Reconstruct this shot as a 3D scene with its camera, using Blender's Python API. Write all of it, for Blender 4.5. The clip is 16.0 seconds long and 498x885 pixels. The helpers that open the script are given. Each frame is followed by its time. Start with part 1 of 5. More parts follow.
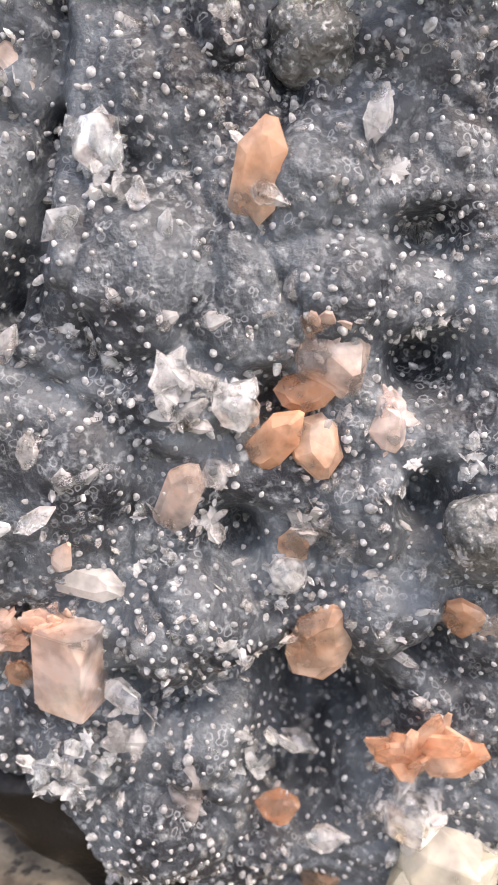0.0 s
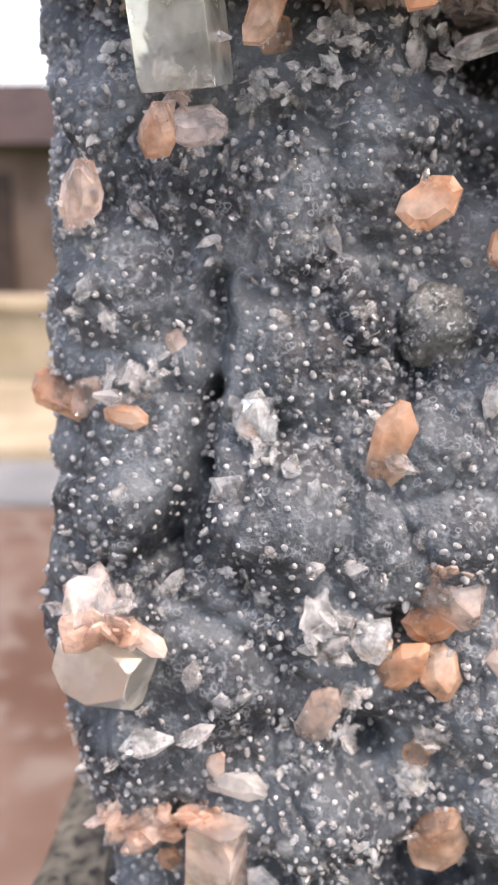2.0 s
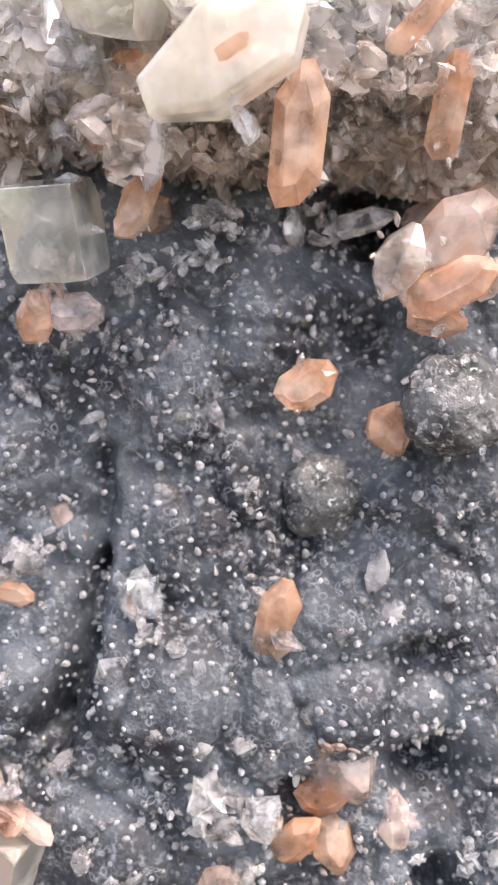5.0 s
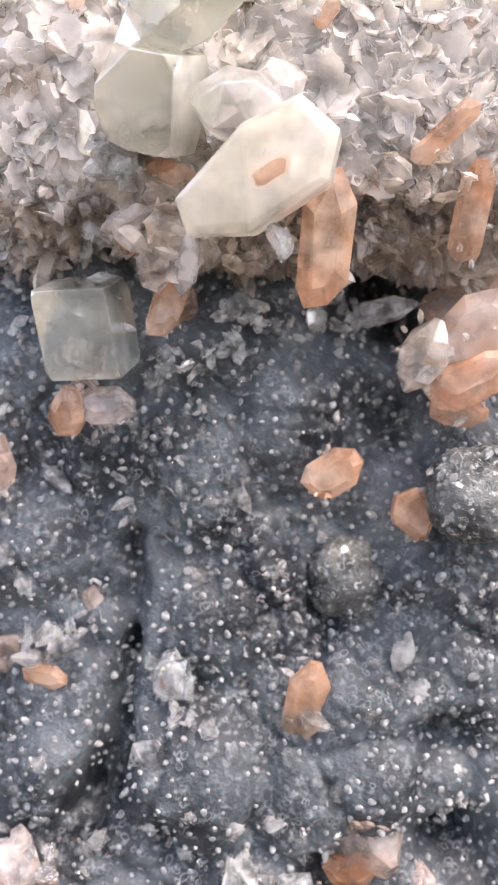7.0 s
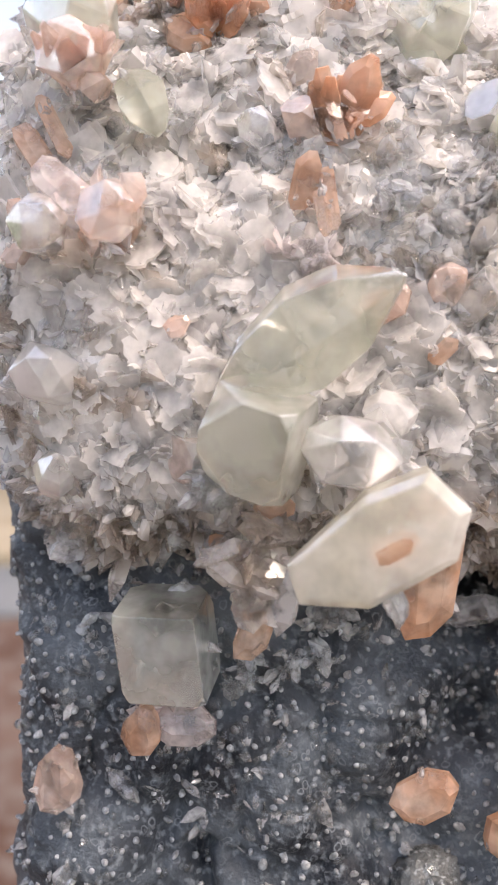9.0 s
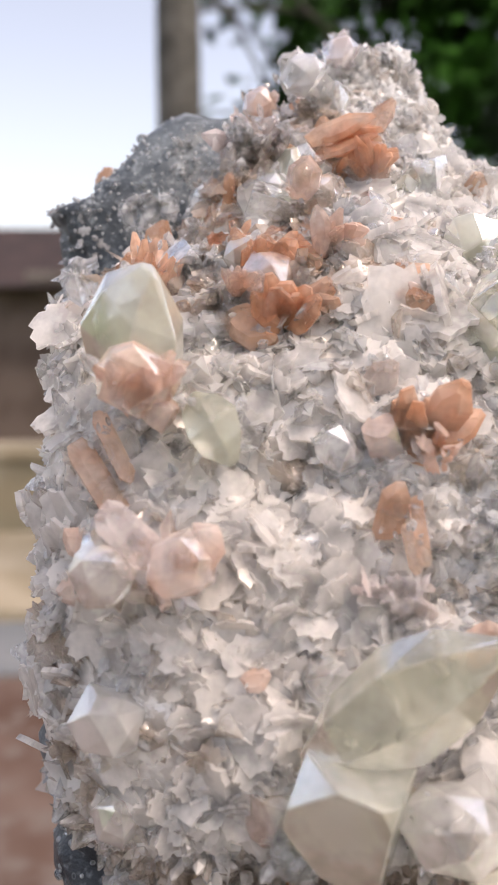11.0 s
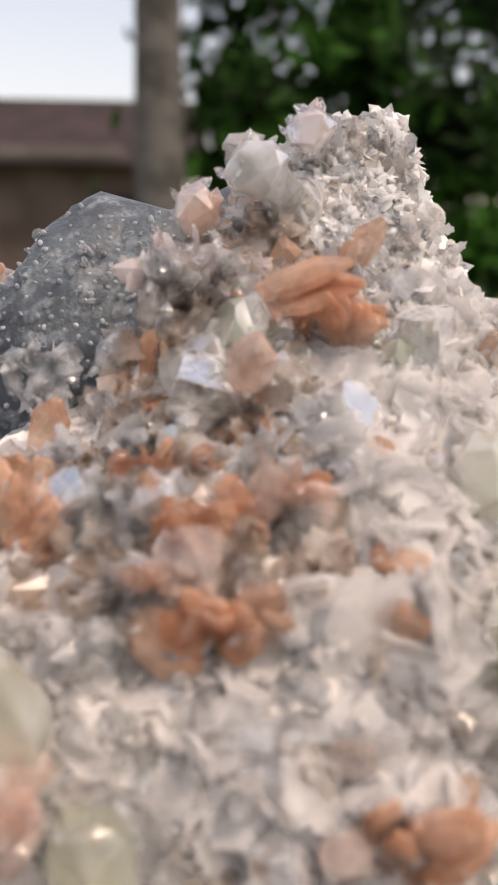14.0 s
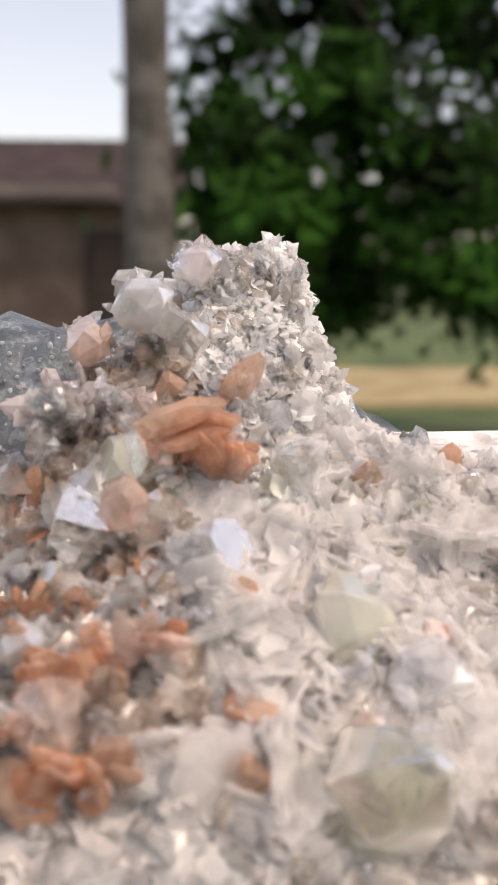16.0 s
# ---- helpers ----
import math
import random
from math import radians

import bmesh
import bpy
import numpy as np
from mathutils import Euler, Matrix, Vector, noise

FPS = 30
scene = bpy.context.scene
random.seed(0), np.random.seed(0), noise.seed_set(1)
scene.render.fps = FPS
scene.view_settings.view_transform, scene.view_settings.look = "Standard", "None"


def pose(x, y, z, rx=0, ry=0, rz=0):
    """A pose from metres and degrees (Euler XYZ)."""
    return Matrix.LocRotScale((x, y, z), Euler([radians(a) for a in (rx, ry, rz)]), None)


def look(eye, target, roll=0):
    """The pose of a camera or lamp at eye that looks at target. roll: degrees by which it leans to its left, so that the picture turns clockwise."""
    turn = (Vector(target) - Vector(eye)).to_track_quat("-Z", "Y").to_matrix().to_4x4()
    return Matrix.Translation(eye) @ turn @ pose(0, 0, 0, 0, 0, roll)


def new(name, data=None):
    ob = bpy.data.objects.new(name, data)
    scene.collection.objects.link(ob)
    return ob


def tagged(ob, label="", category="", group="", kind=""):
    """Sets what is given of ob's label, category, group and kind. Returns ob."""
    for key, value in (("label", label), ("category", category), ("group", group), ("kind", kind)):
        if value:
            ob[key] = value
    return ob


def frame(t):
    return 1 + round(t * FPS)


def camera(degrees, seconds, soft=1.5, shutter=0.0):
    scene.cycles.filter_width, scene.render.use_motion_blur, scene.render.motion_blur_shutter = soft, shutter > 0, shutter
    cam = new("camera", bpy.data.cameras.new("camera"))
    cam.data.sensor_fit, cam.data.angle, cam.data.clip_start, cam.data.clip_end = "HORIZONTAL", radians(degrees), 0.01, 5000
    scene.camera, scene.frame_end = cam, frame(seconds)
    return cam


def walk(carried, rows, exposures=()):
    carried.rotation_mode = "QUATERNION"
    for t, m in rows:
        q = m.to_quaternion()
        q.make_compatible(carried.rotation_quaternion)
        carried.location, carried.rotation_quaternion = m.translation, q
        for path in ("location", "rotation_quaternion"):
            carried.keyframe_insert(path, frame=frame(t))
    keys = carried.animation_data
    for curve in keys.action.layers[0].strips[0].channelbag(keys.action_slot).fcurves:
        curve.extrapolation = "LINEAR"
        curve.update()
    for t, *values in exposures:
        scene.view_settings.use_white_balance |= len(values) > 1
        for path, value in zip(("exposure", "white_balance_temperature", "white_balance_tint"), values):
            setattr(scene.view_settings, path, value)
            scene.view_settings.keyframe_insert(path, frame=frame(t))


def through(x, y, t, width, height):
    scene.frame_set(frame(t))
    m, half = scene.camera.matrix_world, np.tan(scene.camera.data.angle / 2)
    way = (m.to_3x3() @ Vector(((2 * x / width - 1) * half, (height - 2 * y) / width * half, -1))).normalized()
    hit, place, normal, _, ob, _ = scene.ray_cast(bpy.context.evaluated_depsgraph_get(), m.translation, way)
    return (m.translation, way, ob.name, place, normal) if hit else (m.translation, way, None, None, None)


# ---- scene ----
cam = camera(30.62, 16.0)

# the stone is laid out in units of 20 cm from the first place of the lens
S, Z0 = 0.2, 1.19


def at(x, y, z):
    return Vector((x * S, y * S, Z0 + z * S))


def view(t, x, y, z, yaw, pitch, roll):
    a, p = radians(yaw), radians(pitch)
    eye = at(x, y, z)
    ahead = Vector((-math.sin(a) * math.cos(p), math.cos(a) * math.cos(p), math.sin(p)))
    return t, look(eye, eye + ahead, roll)


walk(cam, [
    view(0, -0.0000, -0.0000, -0.0000, -0.000, -17.583, 0.828),
    view(0.5, -0.0577, -0.0259, 0.0113, 1.146, -17.237, 0.678),
    view(1, -0.1021, -0.0990, 0.0469, 2.059, -16.441, 0.532),
    view(1.5, -0.1007, -0.1147, 0.0932, 2.937, -15.417, 0.367),
    view(2, -0.0920, -0.0797, 0.1913, 2.563, -13.899, 0.345),
    view(2.5, -0.0892, -0.0600, 0.2659, 2.726, -12.597, 0.225),
    view(3, -0.0580, -0.0574, 0.2403, 1.859, -12.157, 0.096),
    view(3.5, -0.0321, -0.0613, 0.2367, 1.282, -12.030, -0.001),
    view(4, -0.0379, -0.0562, 0.2682, 0.720, -11.854, 0.020),
    view(4.2, -0.0201, -0.0484, 0.2810, 0.463, -11.775, 0.092),
    view(6.3, -0.0300, -0.0692, 0.3593, -0.476, -11.869, -0.720),
    view(6.5, -0.0439, -0.0772, 0.3625, -0.570, -11.624, -0.710),
    view(7, -0.0595, -0.0559, 0.4031, -0.867, -11.480, -0.695),
    view(7.5, -0.0886, -0.0252, 0.4613, -1.405, -11.164, -0.535),
    view(8, -0.1126, 0.0096, 0.5878, -1.777, -10.391, -0.113),
    view(8.5, -0.1111, 0.0216, 0.6041, -1.989, -9.608, 0.306),
    view(9, -0.1499, 0.0403, 0.6276, -1.895, -8.682, 0.692),
    view(9.2, -0.1691, 0.0548, 0.6289, -1.512, -8.279, 0.746),
    view(11.3, -0.2136, 0.1432, 0.8699, -2.601, -6.059, -0.232),
    view(11.5, -0.2065, 0.1493, 0.8827, -2.414, -6.087, -0.353),
    view(12, -0.1932, 0.1665, 0.9068, -2.484, -7.030, -0.228),
    view(12.5, -0.1952, 0.2582, 1.0145, -2.740, -8.798, -0.267),
    view(13, -0.1945, 0.3171, 1.0660, -3.379, -11.155, 0.432),
    view(13.5, -0.1964, 0.3599, 1.0543, -3.725, -12.862, 0.581),
    view(14, -0.1641, 0.4041, 1.0719, -3.750, -13.561, 0.592),
    view(14.5, -0.1771, 0.4387, 1.1168, -3.666, -13.458, 0.377),
    view(15, -0.1573, 0.4306, 1.1484, -3.510, -12.552, 0.107),
    view(15.5, -0.1080, 0.4256, 1.1468, -3.912, -12.025, 0.095),
    view(16, -0.0862, 0.3908, 1.1439, -4.065, -11.495, -0.001),
], exposures=[(0, 1.32, 7500, 21), (2.5, 1.16, 7350, 21), (4.2, 1.18, 7250, 22), (7.5, 0.96, 7050, 20), (9.2, 0.62, 7150, 19), (11.3, 0.34, 7350, 19), (13, 0.16, 7650, 19), (14.5, 0.06, 7650, 19), (16, 0.14, 7600, 19)])
# close-up lens: a fixed focus, so near and far are soft
cam.data.dof.use_dof = True
cam.data.dof.focus_distance = 0.151
cam.data.dof.aperture_fstop = 28.0

# ---- light: bright hazy sky, a broad soft sun ----
SUN_AZ, SUN_EL = 48.0, 60.0   # degrees: round by the right from straight behind the lens, above the horizon
world = bpy.data.worlds.new("sky")
scene.world = world
world.use_nodes = True
wn = world.node_tree
sky = wn.nodes.new("ShaderNodeTexSky")
sky.sky_type = "NISHITA"
sky.sun_disc = False
sky.sun_elevation = radians(SUN_EL)
sky.sun_rotation = radians(180 - SUN_AZ)
sky.dust_density = 2.0
haze = wn.nodes.new("ShaderNodeHueSaturation")   # thin high cloud pales the blue
haze.inputs["Saturation"].default_value = 0.66
haze.inputs["Value"].default_value = 1.4
wn.links.new(sky.outputs["Color"], haze.inputs["Color"])
wn.links.new(haze.outputs["Color"], wn.nodes["Background"].inputs["Color"])
wn.nodes["Background"].inputs["Strength"].default_value = 0.15
sun = new("sun", bpy.data.lights.new("sun", "SUN"))
sun.data.energy = 1.6
sun.data.angle = radians(18)
sun.data.color = (1.0, 0.89, 0.76)
sx, sy = math.sin(radians(SUN_AZ)), -math.cos(radians(SUN_AZ))
sun.matrix_world = look(Vector((sx, sy, math.tan(radians(SUN_EL)))) * 3 + Vector((0, 0, 1)), (0, 0, 1))


# ---- materials ----
def material(name, color, rough=0.5, color2=None, scale=40.0, split=(0.4, 0.62), bump=0.0, bump_scale=200.0,
             spec=0.5, detail=6.0, vary=0.0, fine=None, cells=None, facet=None):
    m = bpy.data.materials.new(name)
    m.use_nodes = True
    nt = m.node_tree
    b = nt.nodes["Principled BSDF"]
    b.inputs["Roughness"].default_value = rough
    b.inputs["Specular IOR Level"].default_value = spec
    geo = nt.nodes.new("ShaderNodeNewGeometry")
    source = geo.outputs["Position"]
    n = nt.nodes.new("ShaderNodeTexNoise")
    n.inputs["Scale"].default_value = scale
    n.inputs["Detail"].default_value = detail
    nt.links.new(source, n.inputs["Vector"])
    ramp = nt.nodes.new("ShaderNodeValToRGB")
    ramp.color_ramp.elements[0].position, ramp.color_ramp.elements[1].position = split
    ramp.color_ramp.elements[0].color = (*color, 1)
    ramp.color_ramp.elements[1].color = (*(color2 or color), 1)
    nt.links.new(n.outputs["Fac"], ramp.inputs["Fac"])
    out = ramp.outputs["Color"]
    if fine:
        f = nt.nodes.new("ShaderNodeTexNoise")
        f.inputs["Scale"].default_value = fine[0]
        f.inputs["Detail"].default_value = 4.0
        nt.links.new(source, f.inputs["Vector"])
        r2 = nt.nodes.new("ShaderNodeValToRGB")
        r2.color_ramp.elements[0].position, r2.color_ramp.elements[1].position = fine[1], fine[2]
        nt.links.new(f.outputs["Fac"], r2.inputs["Fac"])
        mx = nt.nodes.new("ShaderNodeMix")
        mx.data_type = "RGBA"
        nt.links.new(r2.outputs["Color"], mx.inputs[0])
        nt.links.new(out, mx.inputs[6])
        mx.inputs[7].default_value = (*fine[3], 1)
        out = mx.outputs[2]
    if cells:   # thin pale rings of tiny grown-over bubbles
        vo = nt.nodes.new("ShaderNodeTexVoronoi")
        vo.inputs["Scale"].default_value = cells[0]
        wob = nt.nodes.new("ShaderNodeTexNoise")
        wob.inputs["Scale"].default_value = 420
        nt.links.new(source, wob.inputs["Vector"])
        shift = nt.nodes.new("ShaderNodeVectorMath")
        shift.operation = "MULTIPLY_ADD"
        shift.inputs[1].default_value = (0.0022, 0.0022, 0.0022)
        nt.links.new(wob.outputs["Color"], shift.inputs[0])
        nt.links.new(source, shift.inputs[2])
        nt.links.new(shift.outputs["Vector"], vo.inputs["Vector"])
        rr = nt.nodes.new("ShaderNodeValToRGB")
        el = rr.color_ramp.elements
        el[0].position, el[0].color = 0.22, (0, 0, 0, 1)
        el[1].position, el[1].color = 0.42, (0, 0, 0, 1)
        ring = el.new(0.33)
        ring.color = (0.6, 0.6, 0.6, 1)
        nt.links.new(vo.outputs["Distance"], rr.inputs["Fac"])
        pn = nt.nodes.new("ShaderNodeTexNoise")
        pn.inputs["Scale"].default_value = 120
        nt.links.new(source, pn.inputs["Vector"])
        pr = nt.nodes.new("ShaderNodeValToRGB")
        pr.color_ramp.elements[0].position, pr.color_ramp.elements[1].position = 0.42, 0.66
        nt.links.new(pn.outputs["Fac"], pr.inputs["Fac"])
        mu = nt.nodes.new("ShaderNodeMath")
        mu.operation = "MULTIPLY"
        nt.links.new(rr.outputs["Color"], mu.inputs[0])
        nt.links.new(pr.outputs["Color"], mu.inputs[1])
        mc = nt.nodes.new("ShaderNodeMix")
        mc.data_type = "RGBA"
        nt.links.new(mu.outputs[0], mc.inputs[0])
        nt.links.new(out, mc.inputs[6])
        mc.inputs[7].default_value = (*cells[1], 1)
        out = mc.outputs[2]
    if vary:
        oi = nt.nodes.new("ShaderNodeObjectInfo")
        isl = nt.nodes.new("ShaderNodeNewGeometry")
        add = nt.nodes.new("ShaderNodeMath")
        add.operation = "ADD"
        nt.links.new(oi.outputs["Random"], add.inputs[0])
        nt.links.new(isl.outputs["Random Per Island"], add.inputs[1])
        fr = nt.nodes.new("ShaderNodeMath")
        fr.operation = "FRACT"
        nt.links.new(add.outputs[0], fr.inputs[0])
        mr = nt.nodes.new("ShaderNodeMapRange")
        mr.inputs["To Min"].default_value = 1 - vary
        mr.inputs["To Max"].default_value = 1 + vary * 0.4
        nt.links.new(fr.outputs[0], mr.inputs["Value"])
        hs = nt.nodes.new("ShaderNodeHueSaturation")
        nt.links.new(out, hs.inputs["Color"])
        nt.links.new(mr.outputs["Result"], hs.inputs["Value"])
        out = hs.outputs["Color"]
    nt.links.new(out, b.inputs["Base Color"])
    if bump:
        bn = nt.nodes.new("ShaderNodeTexNoise")
        bn.inputs["Scale"].default_value = bump_scale
        bn.inputs["Detail"].default_value = 5.0
        nt.links.new(source, bn.inputs["Vector"])
        bp = nt.nodes.new("ShaderNodeBump")
        bp.inputs["Strength"].default_value = bump
        bp.inputs["Distance"].default_value = 0.0006
        nt.links.new(bn.outputs["Fac"], bp.inputs["Height"])
        nt.links.new(bp.outputs["Normal"], b.inputs["Normal"])
    if facet:   # many small broken faces, each tilted its own way
        vf = nt.nodes.new("ShaderNodeTexVoronoi")
        vf.inputs["Scale"].default_value = facet[0]
        nt.links.new(geo.outputs["Position"], vf.inputs["Vector"])
        half = nt.nodes.new("ShaderNodeVectorMath")
        half.operation = "SUBTRACT"
        half.inputs[1].default_value = (0.5, 0.5, 0.5)
        nt.links.new(vf.outputs["Color"], half.inputs[0])
        rel = nt.nodes.new("ShaderNodeVectorMath")
        rel.operation = "SUBTRACT"
        nt.links.new(geo.outputs["Position"], rel.inputs[0])
        nt.links.new(vf.outputs["Position"], rel.inputs[1])
        dot = nt.nodes.new("ShaderNodeVectorMath")
        dot.operation = "DOT_PRODUCT"
        nt.links.new(half.outputs["Vector"], dot.inputs[0])
        nt.links.new(rel.outputs["Vector"], dot.inputs[1])
        fb = nt.nodes.new("ShaderNodeBump")
        fb.inputs["Strength"].default_value = 1.0
        fb.inputs["Distance"].default_value = facet[1]
        nt.links.new(dot.outputs["Value"], fb.inputs["Height"])
        if bump:
            nt.links.new(bp.outputs["Normal"], fb.inputs["Normal"])
        nt.links.new(fb.outputs["Normal"], b.inputs["Normal"])
    return m


def gem(name, color, color2, clear, rough=0.06, scale=120.0, ior=1.52, cloud=90.0, bump=0.12, bump_scale=700.0, vary=0.06, through=0.45, leak=0.22):
    """A crystal: cloudy inside in places, clear as glass in others. clear: least and greatest share of clear glass."""
    m = bpy.data.materials.new(name)
    m.use_nodes = True
    nt = m.node_tree
    body = nt.nodes["Principled BSDF"]
    glass = nt.nodes.new("ShaderNodeBsdfPrincipled")
    for nd in (body, glass):
        nd.inputs["Roughness"].default_value = rough
        nd.inputs["IOR"].default_value = ior
    glass.inputs["Transmission Weight"].default_value = 1.0
    geo = nt.nodes.new("ShaderNodeNewGeometry")
    info = nt.nodes.new("ShaderNodeObjectInfo")

    def noise_at(size, detail):
        n = nt.nodes.new("ShaderNodeTexNoise")
        n.inputs["Scale"].default_value = size
        n.inputs["Detail"].default_value = detail
        nt.links.new(geo.outputs["Position"], n.inputs["Vector"])
        return n.outputs["Fac"]

    def blend(fac, a, b):
        mix = nt.nodes.new("ShaderNodeMixShader")
        if isinstance(fac, float):
            mix.inputs[0].default_value = fac
        else:
            nt.links.new(fac, mix.inputs[0])
        nt.links.new(a, mix.inputs[1])
        nt.links.new(b, mix.inputs[2])
        return mix.outputs[0]
    ramp = nt.nodes.new("ShaderNodeValToRGB")
    el = ramp.color_ramp.elements
    el[0].position, el[1].position = 0.36, 0.64
    el[0].color, el[1].color = (*color, 1), (*color2, 1)
    nt.links.new(noise_at(scale, 5.0), ramp.inputs["Fac"])
    add = nt.nodes.new("ShaderNodeMath")
    add.operation = "ADD"
    nt.links.new(info.outputs["Random"], add.inputs[0])
    nt.links.new(geo.outputs["Random Per Island"], add.inputs[1])
    fr = nt.nodes.new("ShaderNodeMath")
    fr.operation = "FRACT"
    nt.links.new(add.outputs[0], fr.inputs[0])
    val = nt.nodes.new("ShaderNodeMapRange")
    val.inputs["To Min"].default_value, val.inputs["To Max"].default_value = 1 - vary, 1 + 0.4 * vary
    nt.links.new(fr.outputs[0], val.inputs["Value"])
    hs = nt.nodes.new("ShaderNodeHueSaturation")
    nt.links.new(ramp.outputs["Color"], hs.inputs["Color"])
    nt.links.new(val.outputs["Result"], hs.inputs["Value"])
    col = hs.outputs["Color"]
    pale = nt.nodes.new("ShaderNodeMix")
    pale.data_type = "RGBA"
    pale.inputs[0].default_value = 0.45
    pale.inputs[7].default_value = (1, 1, 1, 1)
    nt.links.new(col, pale.inputs[6])
    tl = nt.nodes.new("ShaderNodeBsdfTranslucent")
    tp = nt.nodes.new("ShaderNodeBsdfTransparent")
    for sock in (body.inputs["Base Color"], tl.inputs["Color"]):
        nt.links.new(col, sock)
    for sock in (glass.inputs["Base Color"], tp.inputs["Color"]):
        nt.links.new(pale.outputs[2], sock)
    if bump:
        bp = nt.nodes.new("ShaderNodeBump")
        bp.inputs["Strength"].default_value = bump
        bp.inputs["Distance"].default_value = 0.0006
        nt.links.new(noise_at(bump_scale, 4.0), bp.inputs["Height"])
        for nd in (body, glass):
            nt.links.new(bp.outputs["Normal"], nd.inputs["Normal"])
    share = nt.nodes.new("ShaderNodeMapRange")
    share.inputs["From Min"].default_value, share.inputs["From Max"].default_value = 0.38, 0.62
    share.inputs["To Min"].default_value, share.inputs["To Max"].default_value = clear
    nt.links.new(noise_at(cloud, 4.0), share.inputs["Value"])
    milky = blend(through, body.outputs[0], tl.outputs[0])
    limpid = blend(leak, glass.outputs[0], tp.outputs[0])
    nt.links.new(blend(share.outputs[0], milky, limpid), nt.nodes["Material Output"].inputs["Surface"])
    return m


M_DARK = material("slate_blue_chalcedony", (0.013, 0.017, 0.024), 0.46, (0.112, 0.135, 0.156), 62, (0.37, 0.65), 0.8, 1300, spec=0.4,
                  fine=(620, 0.53, 0.78, (0.235, 0.27, 0.295)), cells=(480, (0.36, 0.395, 0.42)))
M_PALE = material("pale_blue_grey_chalcedony", (0.035, 0.046, 0.056), 0.45, (0.165, 0.195, 0.212), 34, (0.38, 0.68), 0.5, 1100,
                  fine=(420, 0.5, 0.8, (0.30, 0.335, 0.355)), cells=(480, (0.40, 0.44, 0.46)))
M_NODULE = material("frosted_grey_quartz_knob", (0.045, 0.050, 0.052), 0.3, (0.16, 0.172, 0.172), 150, (0.38, 0.64), 0.8, 1500, fine=(900, 0.56, 0.7, (0.42, 0.45, 0.46)), cells=(520, (0.36, 0.39, 0.4)))
M_CRUST = material("grey_white_druse_base", (0.46, 0.415, 0.375), 0.3, (0.90, 0.87, 0.84), 110, (0.30, 0.54), 0.9, 500, facet=(500, 1.0))
M_DOT = gem("milky_quartz_nub", (0.66, 0.71, 0.74), (0.93, 0.95, 0.97), (0.12, 0.6), 0.1, 600, cloud=900, vary=0.25)
M_FROST = gem("frosted_grey_quartz", (0.70, 0.75, 0.78), (0.94, 0.96, 0.97), (0.45, 0.93), 0.05, 260, cloud=380, bump=0.2, bump_scale=420)
M_DROP = gem("glassy_quartz_bump", (0.62, 0.68, 0.71), (0.9, 0.93, 0.95), (0.7, 0.97), 0.05, 420, cloud=420)
M_CLEAR = gem("clear_crystal", (0.92, 0.94, 0.95), (1.0, 1.0, 1.0), (0.55, 0.97), 0.02, 130, ior=1.56, cloud=300, bump=0.08, leak=0.15)
M_WHITE = gem("white_crystal_flake", (0.955, 0.93, 0.90), (0.995, 0.982, 0.965), (0.2, 0.72), 0.12, 150, cloud=150, vary=0.03, through=0.5, leak=0.5)
M_SNOW = gem("snow_white_crystal_grain", (0.96, 0.955, 0.945), (1.0, 1.0, 0.995), (0.0, 0.35), 0.2, 200, cloud=200, vary=0.02, through=0.5, leak=0.6)
M_GREEN = gem("pale_green_crystal", (0.70, 0.71, 0.56), (0.86, 0.86, 0.75), (0.5, 0.88), 0.07, 60, cloud=70, bump=0.3, bump_scale=160)
M_GREYGREEN = gem("grey_green_crystal", (0.58, 0.63, 0.57), (0.82, 0.85, 0.79), (0.55, 0.92), 0.05, 70, cloud=80, bump=0.25, bump_scale=160)
M_CREAM = gem("cream_green_crystal", (0.86, 0.83, 0.70), (0.96, 0.94, 0.87), (0.25, 0.75), 0.07, 60, cloud=70, bump=0.25, bump_scale=180)
M_ORANGE = gem("peach_orange_blade", (0.90, 0.52, 0.32), (0.97, 0.78, 0.64), (0.3, 0.8), 0.07, 110, cloud=150, bump=0.25, bump_scale=260, leak=0.3)
M_PINK = gem("pale_pink_blade", (0.93, 0.68, 0.55), (0.98, 0.88, 0.82), (0.35, 0.85), 0.06, 140, cloud=150, bump=0.25, bump_scale=260, leak=0.3)
M_BLUSH = gem("blush_white_crystal", (0.95, 0.83, 0.79), (0.99, 0.95, 0.94), (0.4, 0.9), 0.05, 150, cloud=220, bump=0.25, bump_scale=300)
M_RUST = gem("amber_brown_blade", (0.80, 0.42, 0.24), (0.93, 0.66, 0.49), (0.4, 0.85), 0.06, 120, cloud=150, bump=0.25, leak=0.3)
M_AMBERCLEAR = gem("beige_glassy_crystal", (0.80, 0.71, 0.62), (0.97, 0.94, 0.91), (0.5, 0.95), 0.03, 130, ior=1.58, cloud=200, bump=0.12)
M_SMOKE = gem("smoky_brown_glassy_crystal", (0.72, 0.57, 0.45), (0.95, 0.89, 0.83), (0.55, 0.95), 0.03, 140, ior=1.58, cloud=200, bump=0.12, vary=0.1, leak=0.35)
M_FROSTWHITE = gem("greyish_white_crystal", (0.78, 0.77, 0.74), (0.92, 0.91, 0.89), (0.45, 0.88), 0.08, 90, cloud=80, bump=0.25, bump_scale=200)
M_STONE = material("lichened_ledge_stone", (0.075, 0.062, 0.045), 0.9, (0.34, 0.285, 0.20), 90, (0.36, 0.64), 1.0, 420,
                   fine=(300, 0.52, 0.62, (0.045, 0.038, 0.03)))
